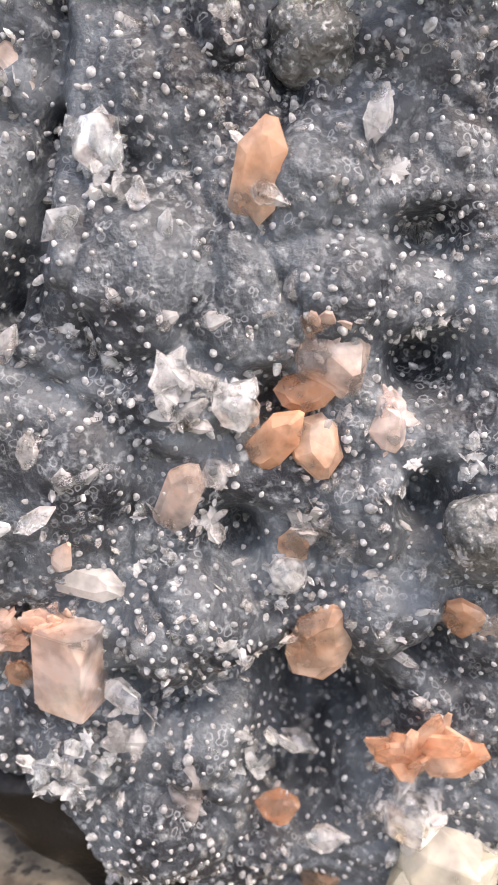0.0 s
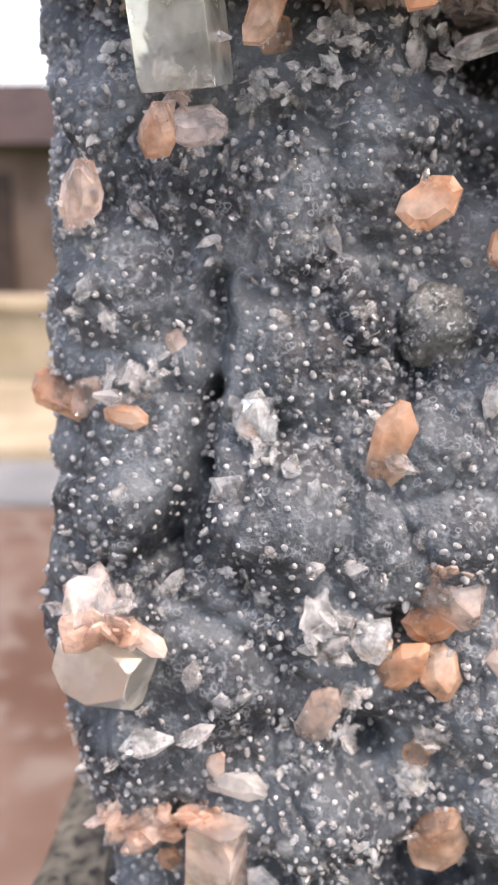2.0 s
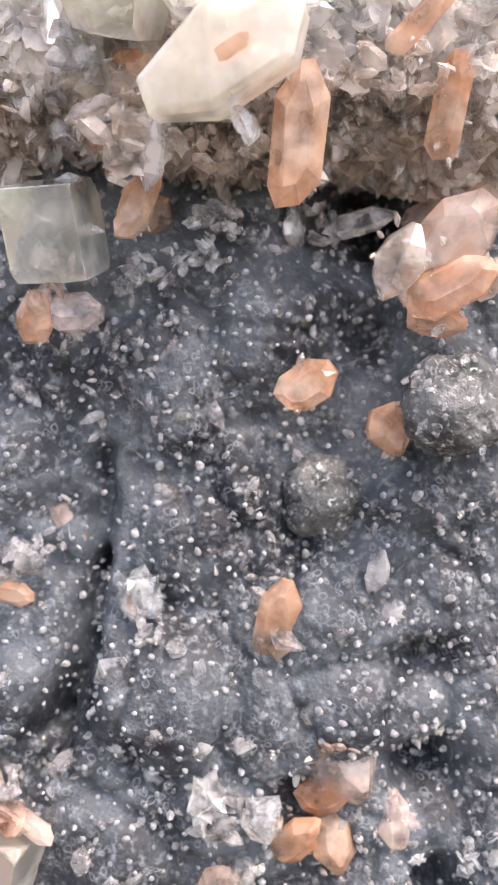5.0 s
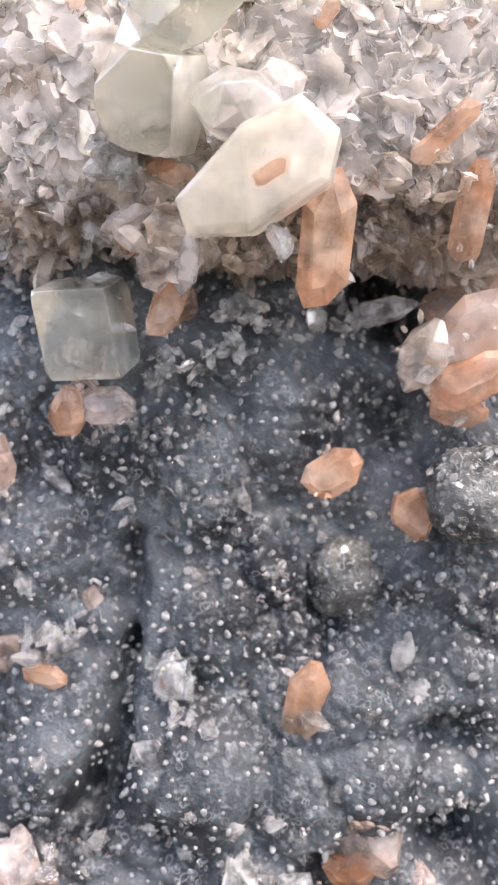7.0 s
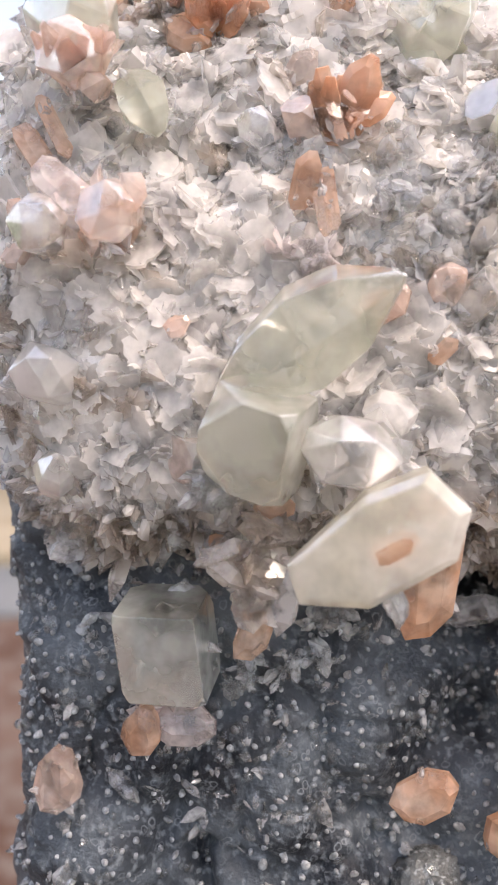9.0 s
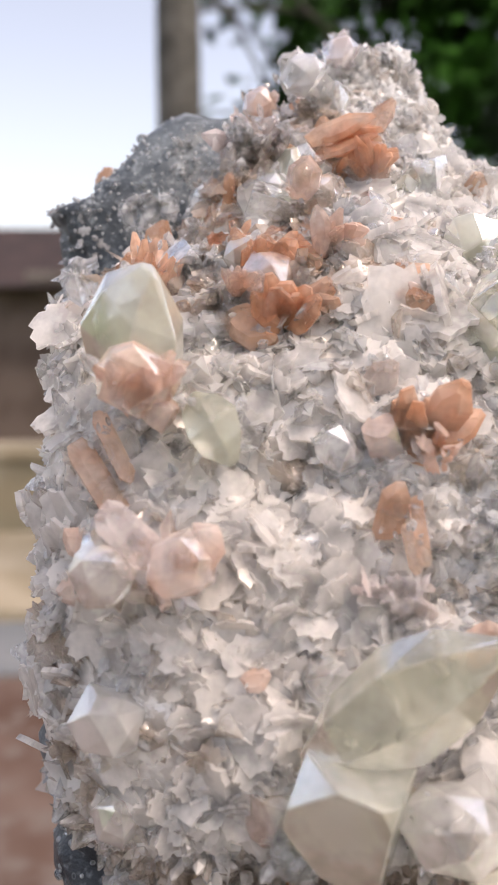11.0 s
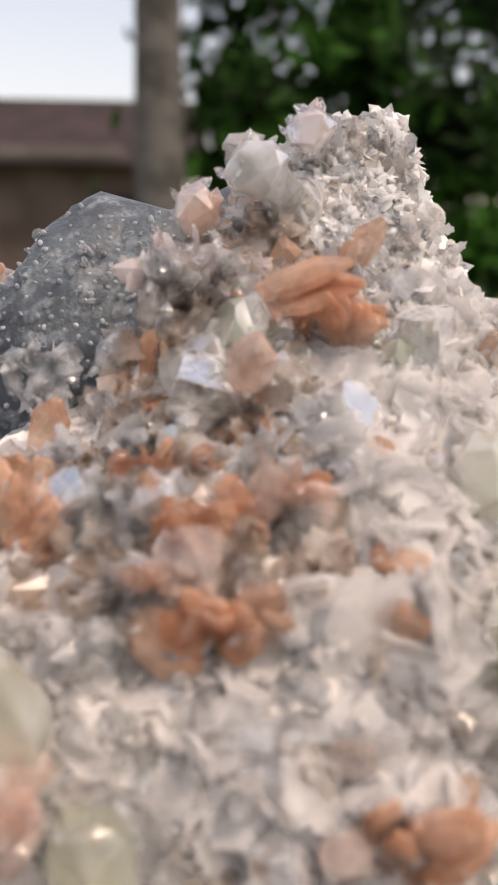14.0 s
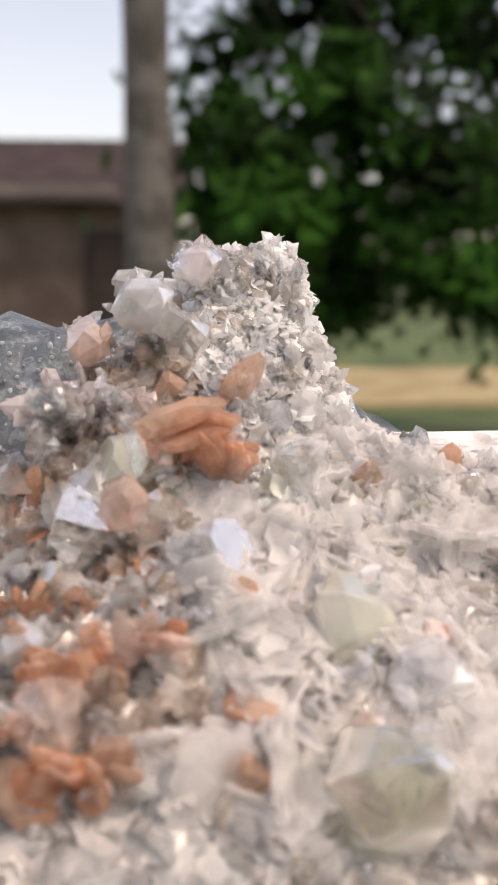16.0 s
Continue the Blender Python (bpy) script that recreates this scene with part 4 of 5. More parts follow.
point(-0.089, 0.731, -0.033, 0.031, 0.023, 20, 12, M_CLEAR, 79)
point(-0.151, 0.729, -0.055, 0.041, 0.031, 50, 5, M_FROST, 80, name="frosted_crystal")
point(-0.068, 0.726, -0.055, 0.031, 0.014, 10, 5, M_FROST, 81, name="frosted_crystal")
point(-0.202, 0.736, -0.154, 0.048, 0.019, 35, 12, M_CLEAR, 82)
point(-0.127, 0.743, -0.142, 0.032, 0.021, 150, 10, M_CLEAR, 83)
point(-0.116, 0.735, -0.164, 0.027, 0.019, 130, 10, M_FROST, 84, name="frosted_crystal")
point(-0.070, 0.711, -0.125, 0.028, 0.023, 60, 12, M_CLEAR, 85)
point(-0.031, 0.722, -0.127, 0.031, 0.019, 80, 12, M_CLEAR, 86)
point(-0.248, 0.721, -0.059, 0.026, 0.018, 30, 15, M_CLEAR, 87)
clump(-0.047, 0.710, -0.187, 0.057, 0.047, 20, 0, M_CLEAR, 88, n=14, size=.6)
block(-0.012, 0.711, -0.195, 0.042, 0.047, 20, 10, M_FROST, 89, name="frosted_crystal")
block(0.117, 0.732, -0.210, 0.056, 0.035, -8, 5, M_BLUSH, 90, name="pink_crystal")
clump(0.081, 0.734, -0.296, 0.071, 0.071, 0, 0, M_CLEAR, 91, n=22, size=.45)
point(0.033, 0.730, -0.102, 0.036, 0.016, 5, 8, M_CLEAR, 92)
point(-0.177, 0.695, -0.291, 0.048, 0.019, 55, 12, M_CLEAR, 93)
point(-0.180, 0.701, -0.233, 0.042, 0.021, 15, 12, M_CLEAR, 94)
point(-0.141, 0.707, -0.253, 0.048, 0.026, 70, 6, M_FROST, 95, name="frosted_crystal")
point(0.145, 0.802, -0.066, 0.039, 0.028, 60, 10, M_CLEAR, 96)
clump(0.141, 0.797, -0.070, 0.044, 0.033, 90, 0, M_CLEAR, 97, n=8)
point(-0.286, 0.779, 0.125, 0.032, 0.021, 30, 10, M_FROST, 98, name="frosted_crystal")
point(-0.267, 0.783, 0.098, 0.032, 0.018, 150, 10, M_FROST, 99, name="frosted_crystal")
point(0.096, 0.750, 0.030, 0.043, 0.022, 20, 12, M_CLEAR, 100)
point(0.109, 0.720, -0.325, 0.045, 0.017, 95, 12, M_CLEAR, 102)
clump(0.144, 0.802, -0.061, 0.035, 0.035, 0, 0, M_CLEAR, 103, n=8)
point(-0.154, 0.702, -0.255, 0.041, 0.034, 10, 5, M_FROST, 104, name="frosted_crystal")
point(-0.121, 0.713, -0.248, 0.029, 0.019, 100, 5, M_CLEAR, 105)
point(-0.227, 0.703, -0.306, 0.059, 0.030, 70, 5, M_FROST, 106, name="frosted_crystal")
point(-0.270, 0.739, -0.331, 0.042, 0.031, 20, 5, M_FROST, 107, name="frosted_crystal")
clump(-0.082, 0.720, -0.340, 0.046, 0.030, 90, 0, M_FROST, 108, n=10)
clump(-0.092, 0.719, -0.402, 0.047, 0.031, 20, 0, M_FROST, 109, n=9)
clump(-0.010, 0.685, -0.415, 0.045, 0.030, 20, 0, M_FROST, 110, n=9)
point(-0.070, 0.710, -0.435, 0.031, 0.016, 20, 10, M_CLEAR, 111)
point(0.078, 0.732, -0.214, 0.039, 0.015, 20, 10, M_CLEAR, 112)
blade(0.021, 0.745, 0.417, 0.120, 0.045, 6, 0, M_ORANGE, 113, thick=.6)
point(0.021, 0.848, 0.345, 0.039, 0.020, 175, 5, M_CLEAR, 114)
clump(0.024, 0.855, 0.367, 0.034, 0.050, 0, 0, M_CLEAR, 115, n=10)
blade(0.157, 0.765, 0.333, 0.100, 0.060, 42, 15, M_PINK, 116, thick=.5, name="peach_crystal")
block(0.111, 0.765, 0.314, 0.070, 0.050, 25, 10, M_AMBERCLEAR, 117, name="beige_crystal", form="leaf")
blade(0.154, 0.755, 0.293, 0.085, 0.042, 62, 15, M_ORANGE, 118, thick=.6)
blade(0.156, 0.864, 0.352, 0.054, 0.043, 60, 15, M_PINK, 119, name="peach_crystal")
blade(0.189, 0.764, 0.299, 0.041, 0.031, 40, 15, M_PINK, 120, name="pink_crystal")
blade(0.147, 0.770, 0.264, 0.055, 0.032, 100, 10, M_RUST, 121)
blade(0.145, 0.739, 0.440, 0.087, 0.029, 8, 10, M_ORANGE, 122)
blade(0.115, 0.715, 0.501, 0.069, 0.019, 45, 15, M_ORANGE, 123)
blade(0.195, 0.830, 0.365, 0.060, 0.033, 30, 10, M_PINK, 124, name="peach_crystal")
clump(0.107, 0.730, 0.470, 0.071, 0.043, 90, 0, M_AMBERCLEAR, 125, n=18)
blade(-0.118, 0.740, 0.479, 0.029, 0.014, 95, 15, M_RUST, 126)
blade(-0.149, 0.777, 0.425, 0.038, 0.020, 10, 10, M_RUST, 127)
clump(-0.113, 0.730, 0.419, 0.085, 0.075, 10, 0, M_AMBERCLEAR, 128, n=26, size=.4)
clump(-0.046, 0.772, 0.412, 0.050, 0.071, 0, 0, M_AMBERCLEAR, 129, n=20)
point(-0.098, 0.715, 0.399, 0.060, 0.024, 12, 5, M_CLEAR, 130)
point(-0.156, 0.730, 0.478, 0.042, 0.028, 60, 15, M_CLEAR, 131)
block(-0.040, 0.655, 0.463, 0.136, 0.070, 60, 6, M_CREAM, 132, form="chisel", depth=.6, name="cream_crystal", spin=8, chips=3)
blade(-0.031, 0.632, 0.465, 0.036, 0.018, 60, 5, M_ORANGE, 133)
clump(-0.210, 0.772, 0.452, 0.055, 0.060, 0, 0, M_WHITE, 134, n=16)
block(-0.086, 0.700, 0.605, 0.160, 0.082, 56, 14, M_GREEN, 135, form="leaf", depth=.6, spin=10, chips=2)
block(-0.122, 0.710, 0.528, 0.075, 0.070, 5, 15, M_GREEN, 136, form="box", cut=.28, chips=2)
block(-0.051, 0.700, 0.519, 0.060, 0.085, 20, 10, M_FROSTWHITE, 137, name="white_crystal")
blade(-0.085, 0.761, 0.722, 0.047, 0.021, 10, 15, M_ORANGE, 138)
blade(-0.072, 0.751, 0.697, 0.038, 0.011, 170, 15, M_ORANGE, 139)
blade(-0.024, 0.738, 0.630, 0.042, 0.030, 60, 15, M_PINK, 140, name="pink_crystal")
blade(0.019, 0.725, 0.594, 0.027, 0.013, 40, 20, M_ORANGE, 141)
blade(-0.240, 0.760, 0.699, 0.049, 0.020, 75, 20, M_ORANGE, 142)
blade(-0.283, 0.797, 0.765, 0.062, 0.013, 152, 20, M_ORANGE, 143)
block(-0.288, 0.777, 0.692, 0.044, 0.039, 20, 15, M_CLEAR, 144, name="clear_crystal")
blade(-0.311, 0.780, 0.662, 0.029, 0.022, 60, 20, M_PINK, 145, name="pink_crystal")
blade(-0.107, 0.738, 0.470, 0.035, 0.022, 95, 15, M_ORANGE, 146)
block(-0.113, 0.763, 0.432, 0.050, 0.050, 10, 5, M_AMBERCLEAR, 147, name="amber_crystal")
blade(-0.111, 0.850, 0.355, 0.046, 0.036, 20, 5, M_RUST, 148)
clump(-0.155, 0.734, 0.484, 0.047, 0.034, 20, 0, M_CLEAR, 149, n=12, size=.6)
blade(-0.227, 0.754, 0.674, 0.025, 0.019, 40, 25, M_CLEAR, 150, name="clear_crystal")
blade(-0.182, 0.735, 0.610, 0.021, 0.017, 60, 15, M_PINK, 151, name="pink_crystal")
clump(-0.083, 0.752, 0.664, 0.030, 0.047, 0, 0, M_BLUSH, 152, n=14, size=.5, name="pink_crystal")
block(-0.019, 0.735, 0.546, 0.034, 0.047, 20, 15, M_WHITE, 153, name="white_crystal")
block(-0.287, 0.763, 0.571, 0.053, 0.057, 20, 10, M_FROSTWHITE, 154, name="white_crystal")
clump(-0.266, 0.825, 0.408, 0.059, 0.034, 90, 0, M_CLEAR, 155, n=12, size=.6)
clump(-0.018, 0.750, 0.710, 0.025, 0.030, 0, 0, M_CLEAR, 156, n=8, size=.7)
blade(-0.264, 1.023, 0.923, 0.073, 0.027, 15, 20, M_ORANGE, 159)
blade(-0.283, 0.986, 0.910, 0.040, 0.023, 40, 30, M_ORANGE, 160)
blade(-0.328, 1.196, 0.991, 0.094, 0.026, 4, 10, M_ORANGE, 161)
clump(-0.295, 1.192, 0.997, 0.093, 0.068, 10, 0, M_CLEAR, 162, n=20, size=.5)
block(-0.268, 0.800, 0.843, 0.110, 0.095, 20, 30, M_GREEN, 163, form="leaf", depth=.6, chips=3)
sheaf(-0.262, 0.775, 0.807, 0.070, 0.060, 10, 30, M_PINK, 164, n=5, spread=60, name="peach_crystal")
blade(-0.056, 0.833, 0.871, 0.035, 0.022, 80, 30, M_ORANGE, 165)
blade(-0.046, 0.771, 0.790, 0.058, 0.031, 30, 30, M_ORANGE, 166)
blade(-0.066, 0.755, 0.708, 0.050, 0.011, 172, 15, M_ORANGE, 167)
clump(-0.055, 0.747, 0.768, 0.030, 0.026, 20, 0, M_PINK, 168, n=10, name="pink_crystal")
blade(-0.086, 0.802, 0.813, 0.036, 0.024, 30, 30, M_PINK, 169, name="pink_crystal")
blade(0.041, 1.018, 0.966, 0.039, 0.034, 20, 20, M_ORANGE, 170)
block(0.028, 0.930, 0.904, 0.060, 0.060, 20, 20, M_GREEN, 172)
blade(-0.202, 0.795, 0.779, 0.044, 0.024, 150, 35, M_CLEAR, 173, name="clear_crystal")
clump(-0.234, 0.997, 0.915, 0.061, 0.051, 20, 0, M_CLEAR, 174, n=18, size=.6)
clump(-0.331, 0.999, 0.880, 0.056, 0.077, 60, 0, M_CLEAR, 175, n=20, size=.5)
blade(-0.301, 0.781, 0.692, 0.047, 0.020, 120, 20, M_PINK, 176, name="pink_crystal")
sheaf(-0.087, 1.010, 1.029, 0.100, 0.055, 80, 12, M_ORANGE, 177, n=3, spread=16)
blade(-0.044, 1.045, 1.058, 0.045, 0.022, 35, 15, M_ORANGE, 178)
blade(-0.059, 1.007, 1.005, 0.048, 0.037, 10, 20, M_PINK, 179, name="peach_crystal")
blade(-0.095, 1.058, 1.046, 0.036, 0.024, -20, 20, M_ORANGE, 180)
blade(-0.127, 0.965, 0.987, 0.040, 0.030, 8, 15, M_PINK, 181, name="peach_crystal", thick=.7)
block(-0.160, 1.090, 1.081, 0.036, 0.040, 60, 15, M_PINK, 182, name="pink_crystal", chips=8)
clump(-0.165, 1.050, 1.040, 0.048, 0.085, 0, 0, M_BLUSH, 183, n=44, size=.45, name="pink_crystal")
point(-0.127, 1.021, 1.032, 0.028, 0.019, 50, 10, M_CLEAR, 184)
blade(-0.193, 1.020, 0.984, 0.036, 0.011, 5, 10, M_RUST, 185)
block(-0.211, 1.054, 0.975, 0.048, 0.044, 10, 5, M_FROST, 186, name="frosted_crystal")
blade(-0.165, 1.000, 0.965, 0.060, 0.030, 150, 15, M_FROSTWHITE, 187, name="grey_crystal")
blade(-0.216, 1.000, 0.930, 0.055, 0.012, 50, 5, M_FROSTWHITE, 188, name="grey_crystal")
blade(-0.123, 0.930, 0.939, 0.030, 0.020, 28, 20, M_FROSTWHITE, 189, name="white_crystal")
blade(-0.262, 0.955, 0.903, 0.062, 0.028, 18, 15, M_ORANGE, 190)
blade(-0.186, 0.908, 0.920, 0.035, 0.016, -20, 20, M_RUST, 191)
blade(-0.135, 0.892, 0.916, 0.044, 0.016, 140, 30, M_RUST, 192)
blade(-0.098, 0.893, 0.928, 0.031, 0.014, 50, 30, M_RUST, 193)
blade(-0.051, 0.857, 0.896, 0.036, 0.015, 95, 25, M_ORANGE, 194)
blade(-0.055, 0.931, 0.938, 0.028, 0.017, 60, 25, M_RUST, 195)
block(-0.117, 1.085, 1.109, 0.048, 0.050, 12, 10, M_FROSTWHITE, 196, name="white_crystal", chips=10)
block(-0.076, 1.100, 1.138, 0.036, 0.036, 20, 10, M_BLUSH, 197, name="pink_crystal", chips=10)
clump(-0.067, 1.135, 1.117, 0.043, 0.035, 20, 0, M_CLEAR, 198, n=16, size=.5)
clump(-0.083, 0.961, 0.949, 0.039, 0.039, 20, 0, M_CLEAR, 199, n=18, size=.5)
clump(-0.131, 0.980, 0.942, 0.043, 0.058, 20, 0, M_AMBERCLEAR, 200, n=30, size=.35)
clump(-0.159, 1.040, 1.007, 0.058, 0.078, 20, 0, M_AMBERCLEAR, 201, n=30, size=.35)
clump(-0.193, 0.990, 0.928, 0.033, 0.048, 20, 0, M_CLEAR, 202, n=16, size=.5)
clump(-0.271, 1.056, 0.972, 0.052, 0.052, 20, 0, M_CLEAR, 203, n=24, size=.5)
clump(-0.158, 1.040, 1.036, 0.045, 0.080, 0, 0, M_CLEAR, 204, n=26, size=.4)
clump(-0.067, 0.908, 0.934, 0.019, 0.035, 20, 0, M_CLEAR, 205, n=12, size=.6)
blade(0.005, 1.056, 1.030, 0.036, 0.024, 150, 15, M_WHITE, 206, name="white_crystal")
clump(-0.221, 0.938, 0.910, 0.030, 0.030, 20, 0, M_CLEAR, 207, n=14, size=.6)
blade(0.045, 1.015, 0.986, 0.034, 0.025, 0, 10, M_ORANGE, 208)
blade(0.108, 1.028, 0.988, 0.050, 0.017, -10, 10, M_ORANGE, 209)
blade(0.083, 0.993, 0.958, 0.036, 0.020, 60, 15, M_PINK, 210, name="pink_crystal")
clump(0.089, 1.088, 0.993, 0.040, 0.049, 0, 0, M_CLEAR, 211, n=14, size=.5)
block(0.014, 0.915, 0.920, 0.060, 0.072, 60, 30, M_GREEN, 212, form="leaf")
block(0.021, 0.830, 0.861, 0.100, 0.080, 30, 35, M_GREEN, 213, form="leaf")
block(0.045, 1.003, 0.962, 0.024, 0.028, 20, 10, M_CLEAR, 214, name="clear_crystal")
clump(0.014, 0.878, 0.911, 0.026, 0.016, 10, 0, M_CLEAR, 215, n=8, size=.8)
sheaf(-0.154, 0.895, 0.905, 0.060, 0.085, 10, 35, M_ORANGE, 216, n=8, spread=65)
sheaf(-0.147, 0.850, 0.864, 0.070, 0.085, 15, 40, M_ORANGE, 217, n=8, spread=75)
sheaf(-0.059, 1.000, 1.007, 0.050, 0.050, 20, 35, M_ORANGE, 218, n=5, spread=70)
sheaf(-0.187, 0.863, 0.887, 0.044, 0.035, 30, 45, M_PINK, 219, n=7, spread=80, name="peach_crystal")
block(-0.030, 1.116, 1.092, 0.026, 0.034, 20, 10, M_WHITE, 220, name="white_crystal")
clump(-0.008, 1.122, 1.100, 0.073, 0.047, 10, 0, M_WHITE, 221, n=40, size=.3)
clump(0.016, 1.088, 1.053, 0.063, 0.046, -20, 0, M_WHITE, 222, n=36, size=.3)
clump(-0.013, 1.169, 1.138, 0.050, 0.045, 0, 0, M_WHITE, 223, n=26, size=.3)
sheaf(-0.261, 0.930, 0.894, 0.090, 0.050, 20, 10, M_ORANGE, 224, n=4, spread=30)
sheaf(-0.111, 0.886, 0.922, 0.055, 0.049, 40, 30, M_PINK, 225, n=6, spread=60, name="peach_crystal")
clump(-0.174, 0.943, 0.918, 0.054, 0.082, 0, 0, M_RUST, 226, n=26, size=.3, name="orange_crystal")
clump(-0.113, 1.027, 1.009, 0.050, 0.069, 0, 0, M_RUST, 227, n=22, size=.3, name="orange_crystal")
sheaf(-0.056, 0.785, 0.771, 0.085, 0.075, 20, 15, M_ORANGE, 228, n=6, spread=45)
sheaf(-0.233, 0.757, 0.683, 0.064, 0.057, -20, 25, M_PINK, 230, n=6, spread=60, name="peach_crystal")
blade(-0.294, 0.795, 0.740, 0.075, 0.020, 145, 25, M_ORANGE, 231)

# pale and peach crystals bedded in the white crust
block(-0.264, 0.775, 0.815, 0.055, 0.062, 30, 20, M_PINK, 301, name="peach_crystal")
block(-0.233, 0.730, 0.693, 0.055, 0.050, 60, 15, M_PINK, 302, name="peach_crystal")
block(-0.285, 0.740, 0.685, 0.052, 0.050, 20, 15, M_AMBERCLEAR, 303, name="beige_crystal")
block(-0.210, 0.775, 0.780, 0.060, 0.048, 150, 15, M_GREEN, 304, form="leaf")
block(-0.081, 0.830, 0.811, 0.036, 0.038, 20, 20, M_PINK, 305, name="peach_crystal")
block(0.013, 0.850, 0.844, 0.070, 0.085, 70, 25, M_GREEN, 306)
blade(-0.266, 0.735, 0.711, 0.060, 0.026, 130, 20, M_BLUSH, 307, name="pink_crystal")
clump(-0.090, 0.745, 0.663, 0.035, 0.055, 0, 0, M_BLUSH, 308, n=18, size=.5, name="pink_crystal")
clump(-0.008, 0.770, 0.722, 0.035, 0.035, 0, 0, M_CLEAR, 309, n=14, size=.6)
block(-0.119, 0.790, 0.763, 0.035, 0.045, 40, 20, M_CLEAR, 310, name="clear_crystal")
block(-0.040, 0.860, 0.824, 0.060, 0.060, 40, 25, M_FROSTWHITE, 311, name="white_crystal")
block(-0.160, 0.885, 0.887, 0.050, 0.080, 80, 25, M_PINK, 313, name="peach_crystal")
blade(-0.114, 0.860, 0.860, 0.050, 0.035, 70, 20, M_ORANGE, 314, thick=.6)
blade(-0.179, 0.855, 0.852, 0.050, 0.032, 120, 25, M_ORANGE, 315, thick=.6)
blade(-0.041, 0.900, 0.865, 0.034, 0.022, 100, 20, M_ORANGE, 316)
clump(-0.190, 0.875, 0.870, 0.045, 0.060, 0, 0, M_AMBERCLEAR, 317, n=20, size=.45)
block(-0.209, 1.060, 0.974, 0.050, 0.045, 10, 10, M_AMBERCLEAR, 318, name="beige_crystal")
block(-0.088, 1.090, 1.085, 0.045, 0.050, 10, 10, M_FROSTWHITE, 319, name="white_crystal")
clump(-0.090, 0.950, 0.936, 0.040, 0.075, 0, 0, M_CLEAR, 320, n=26, size=.4)
clump(-0.211, 0.930, 0.900, 0.045, 0.050, 0, 0, M_CLEAR, 321, n=18, size=.55)
blade(-0.289, 0.790, 0.210, 0.066, 0.044, 12, 5, M_PINK, 322, name="peach_crystal", thick=.5)


# larger cloudy and clear crystals standing in the crust, thickest on its upper slope
rng1 = random.Random(77)
for i in range(84):
    low = i % 3 == 0
    z, u = (rng1.uniform(0.47, 0.84) if low else rng1.uniform(0.84, 1.0)), rng1.uniform(-0.88, 0.75)
    q = crust_point(z, -math.acos(math.copysign(abs(u) ** 2.0, u)))
    size = rng1.uniform(0.018, 0.044)
    stuff, called = rng1.choice(((M_FROSTWHITE, "white_crystal"), (M_FROSTWHITE, "white_crystal"), (M_GREEN, "green_crystal"), (M_AMBERCLEAR, "beige_crystal"), (M_CLEAR, "clear_crystal"), (M_WHITE, "white_crystal"), (M_PINK, "peach_crystal")))
    block(q.x, q.y - 0.25 * size, q.z + (0.0 if low else 0.2 * size), size * rng1.uniform(0.8, 1.3), size, rng1.uniform(-70, 70), rng1.uniform(5, 45), stuff, 400 + i, name=called,
          form=rng1.choice(("lump", "leaf", "box")), cut=0.22, spin=rng1.uniform(0, 60), chips=5)

for mat, verts, faces in SMALL.values():
    raw("small_crystal_scatter", verts, faces, mat, specimen, kind="stuff")


# ---- the many small pieces ----
def outward(fn, z, a):
    p = fn(z, a)
    n = (fn(z, a + 0.01) - p).cross(fn(z + 0.004, a) - p)
    return p, n.normalized()


def nub_mesh(name, mat, r, l, n, rng):
    verts, faces = [], []
    prof = ((0.75, -0.35), (1.0, 0.15), (0.85, 0.65), (0.4, 0.95))
    for f, h in prof:
        verts += [(r * f * math.cos(2 * math.pi * i / n) * rng.uniform(0.85, 1.15), r * f * math.sin(2 * math.pi * i / n) * rng.uniform(0.85, 1.15), l * h) for i in range(n)]
    verts.append((0, 0, l))
    for j in range(3):
        for i in range(n):
            faces.append((j * n + i, j * n + (i + 1) % n, (j + 1) * n + (i + 1) % n, (j + 1) * n + i))
    for i in range(n):
        faces.append((3 * n + i, 3 * n + (i + 1) % n, 4 * n))
    me = bpy.data.meshes.new(name)
    me.from_pydata(verts, [], faces)
    me.materials.append(mat)
    me.polygons.foreach_set("use_smooth", [True] * len(me.polygons))
    return me


def basis(n, rng):
    u = n.orthogonal().normalized()
    u = Matrix.Rotation(rng.uniform(0, 6.28), 3, n) @ u
    return Matrix((u, n.cross(u), n)).transposed()


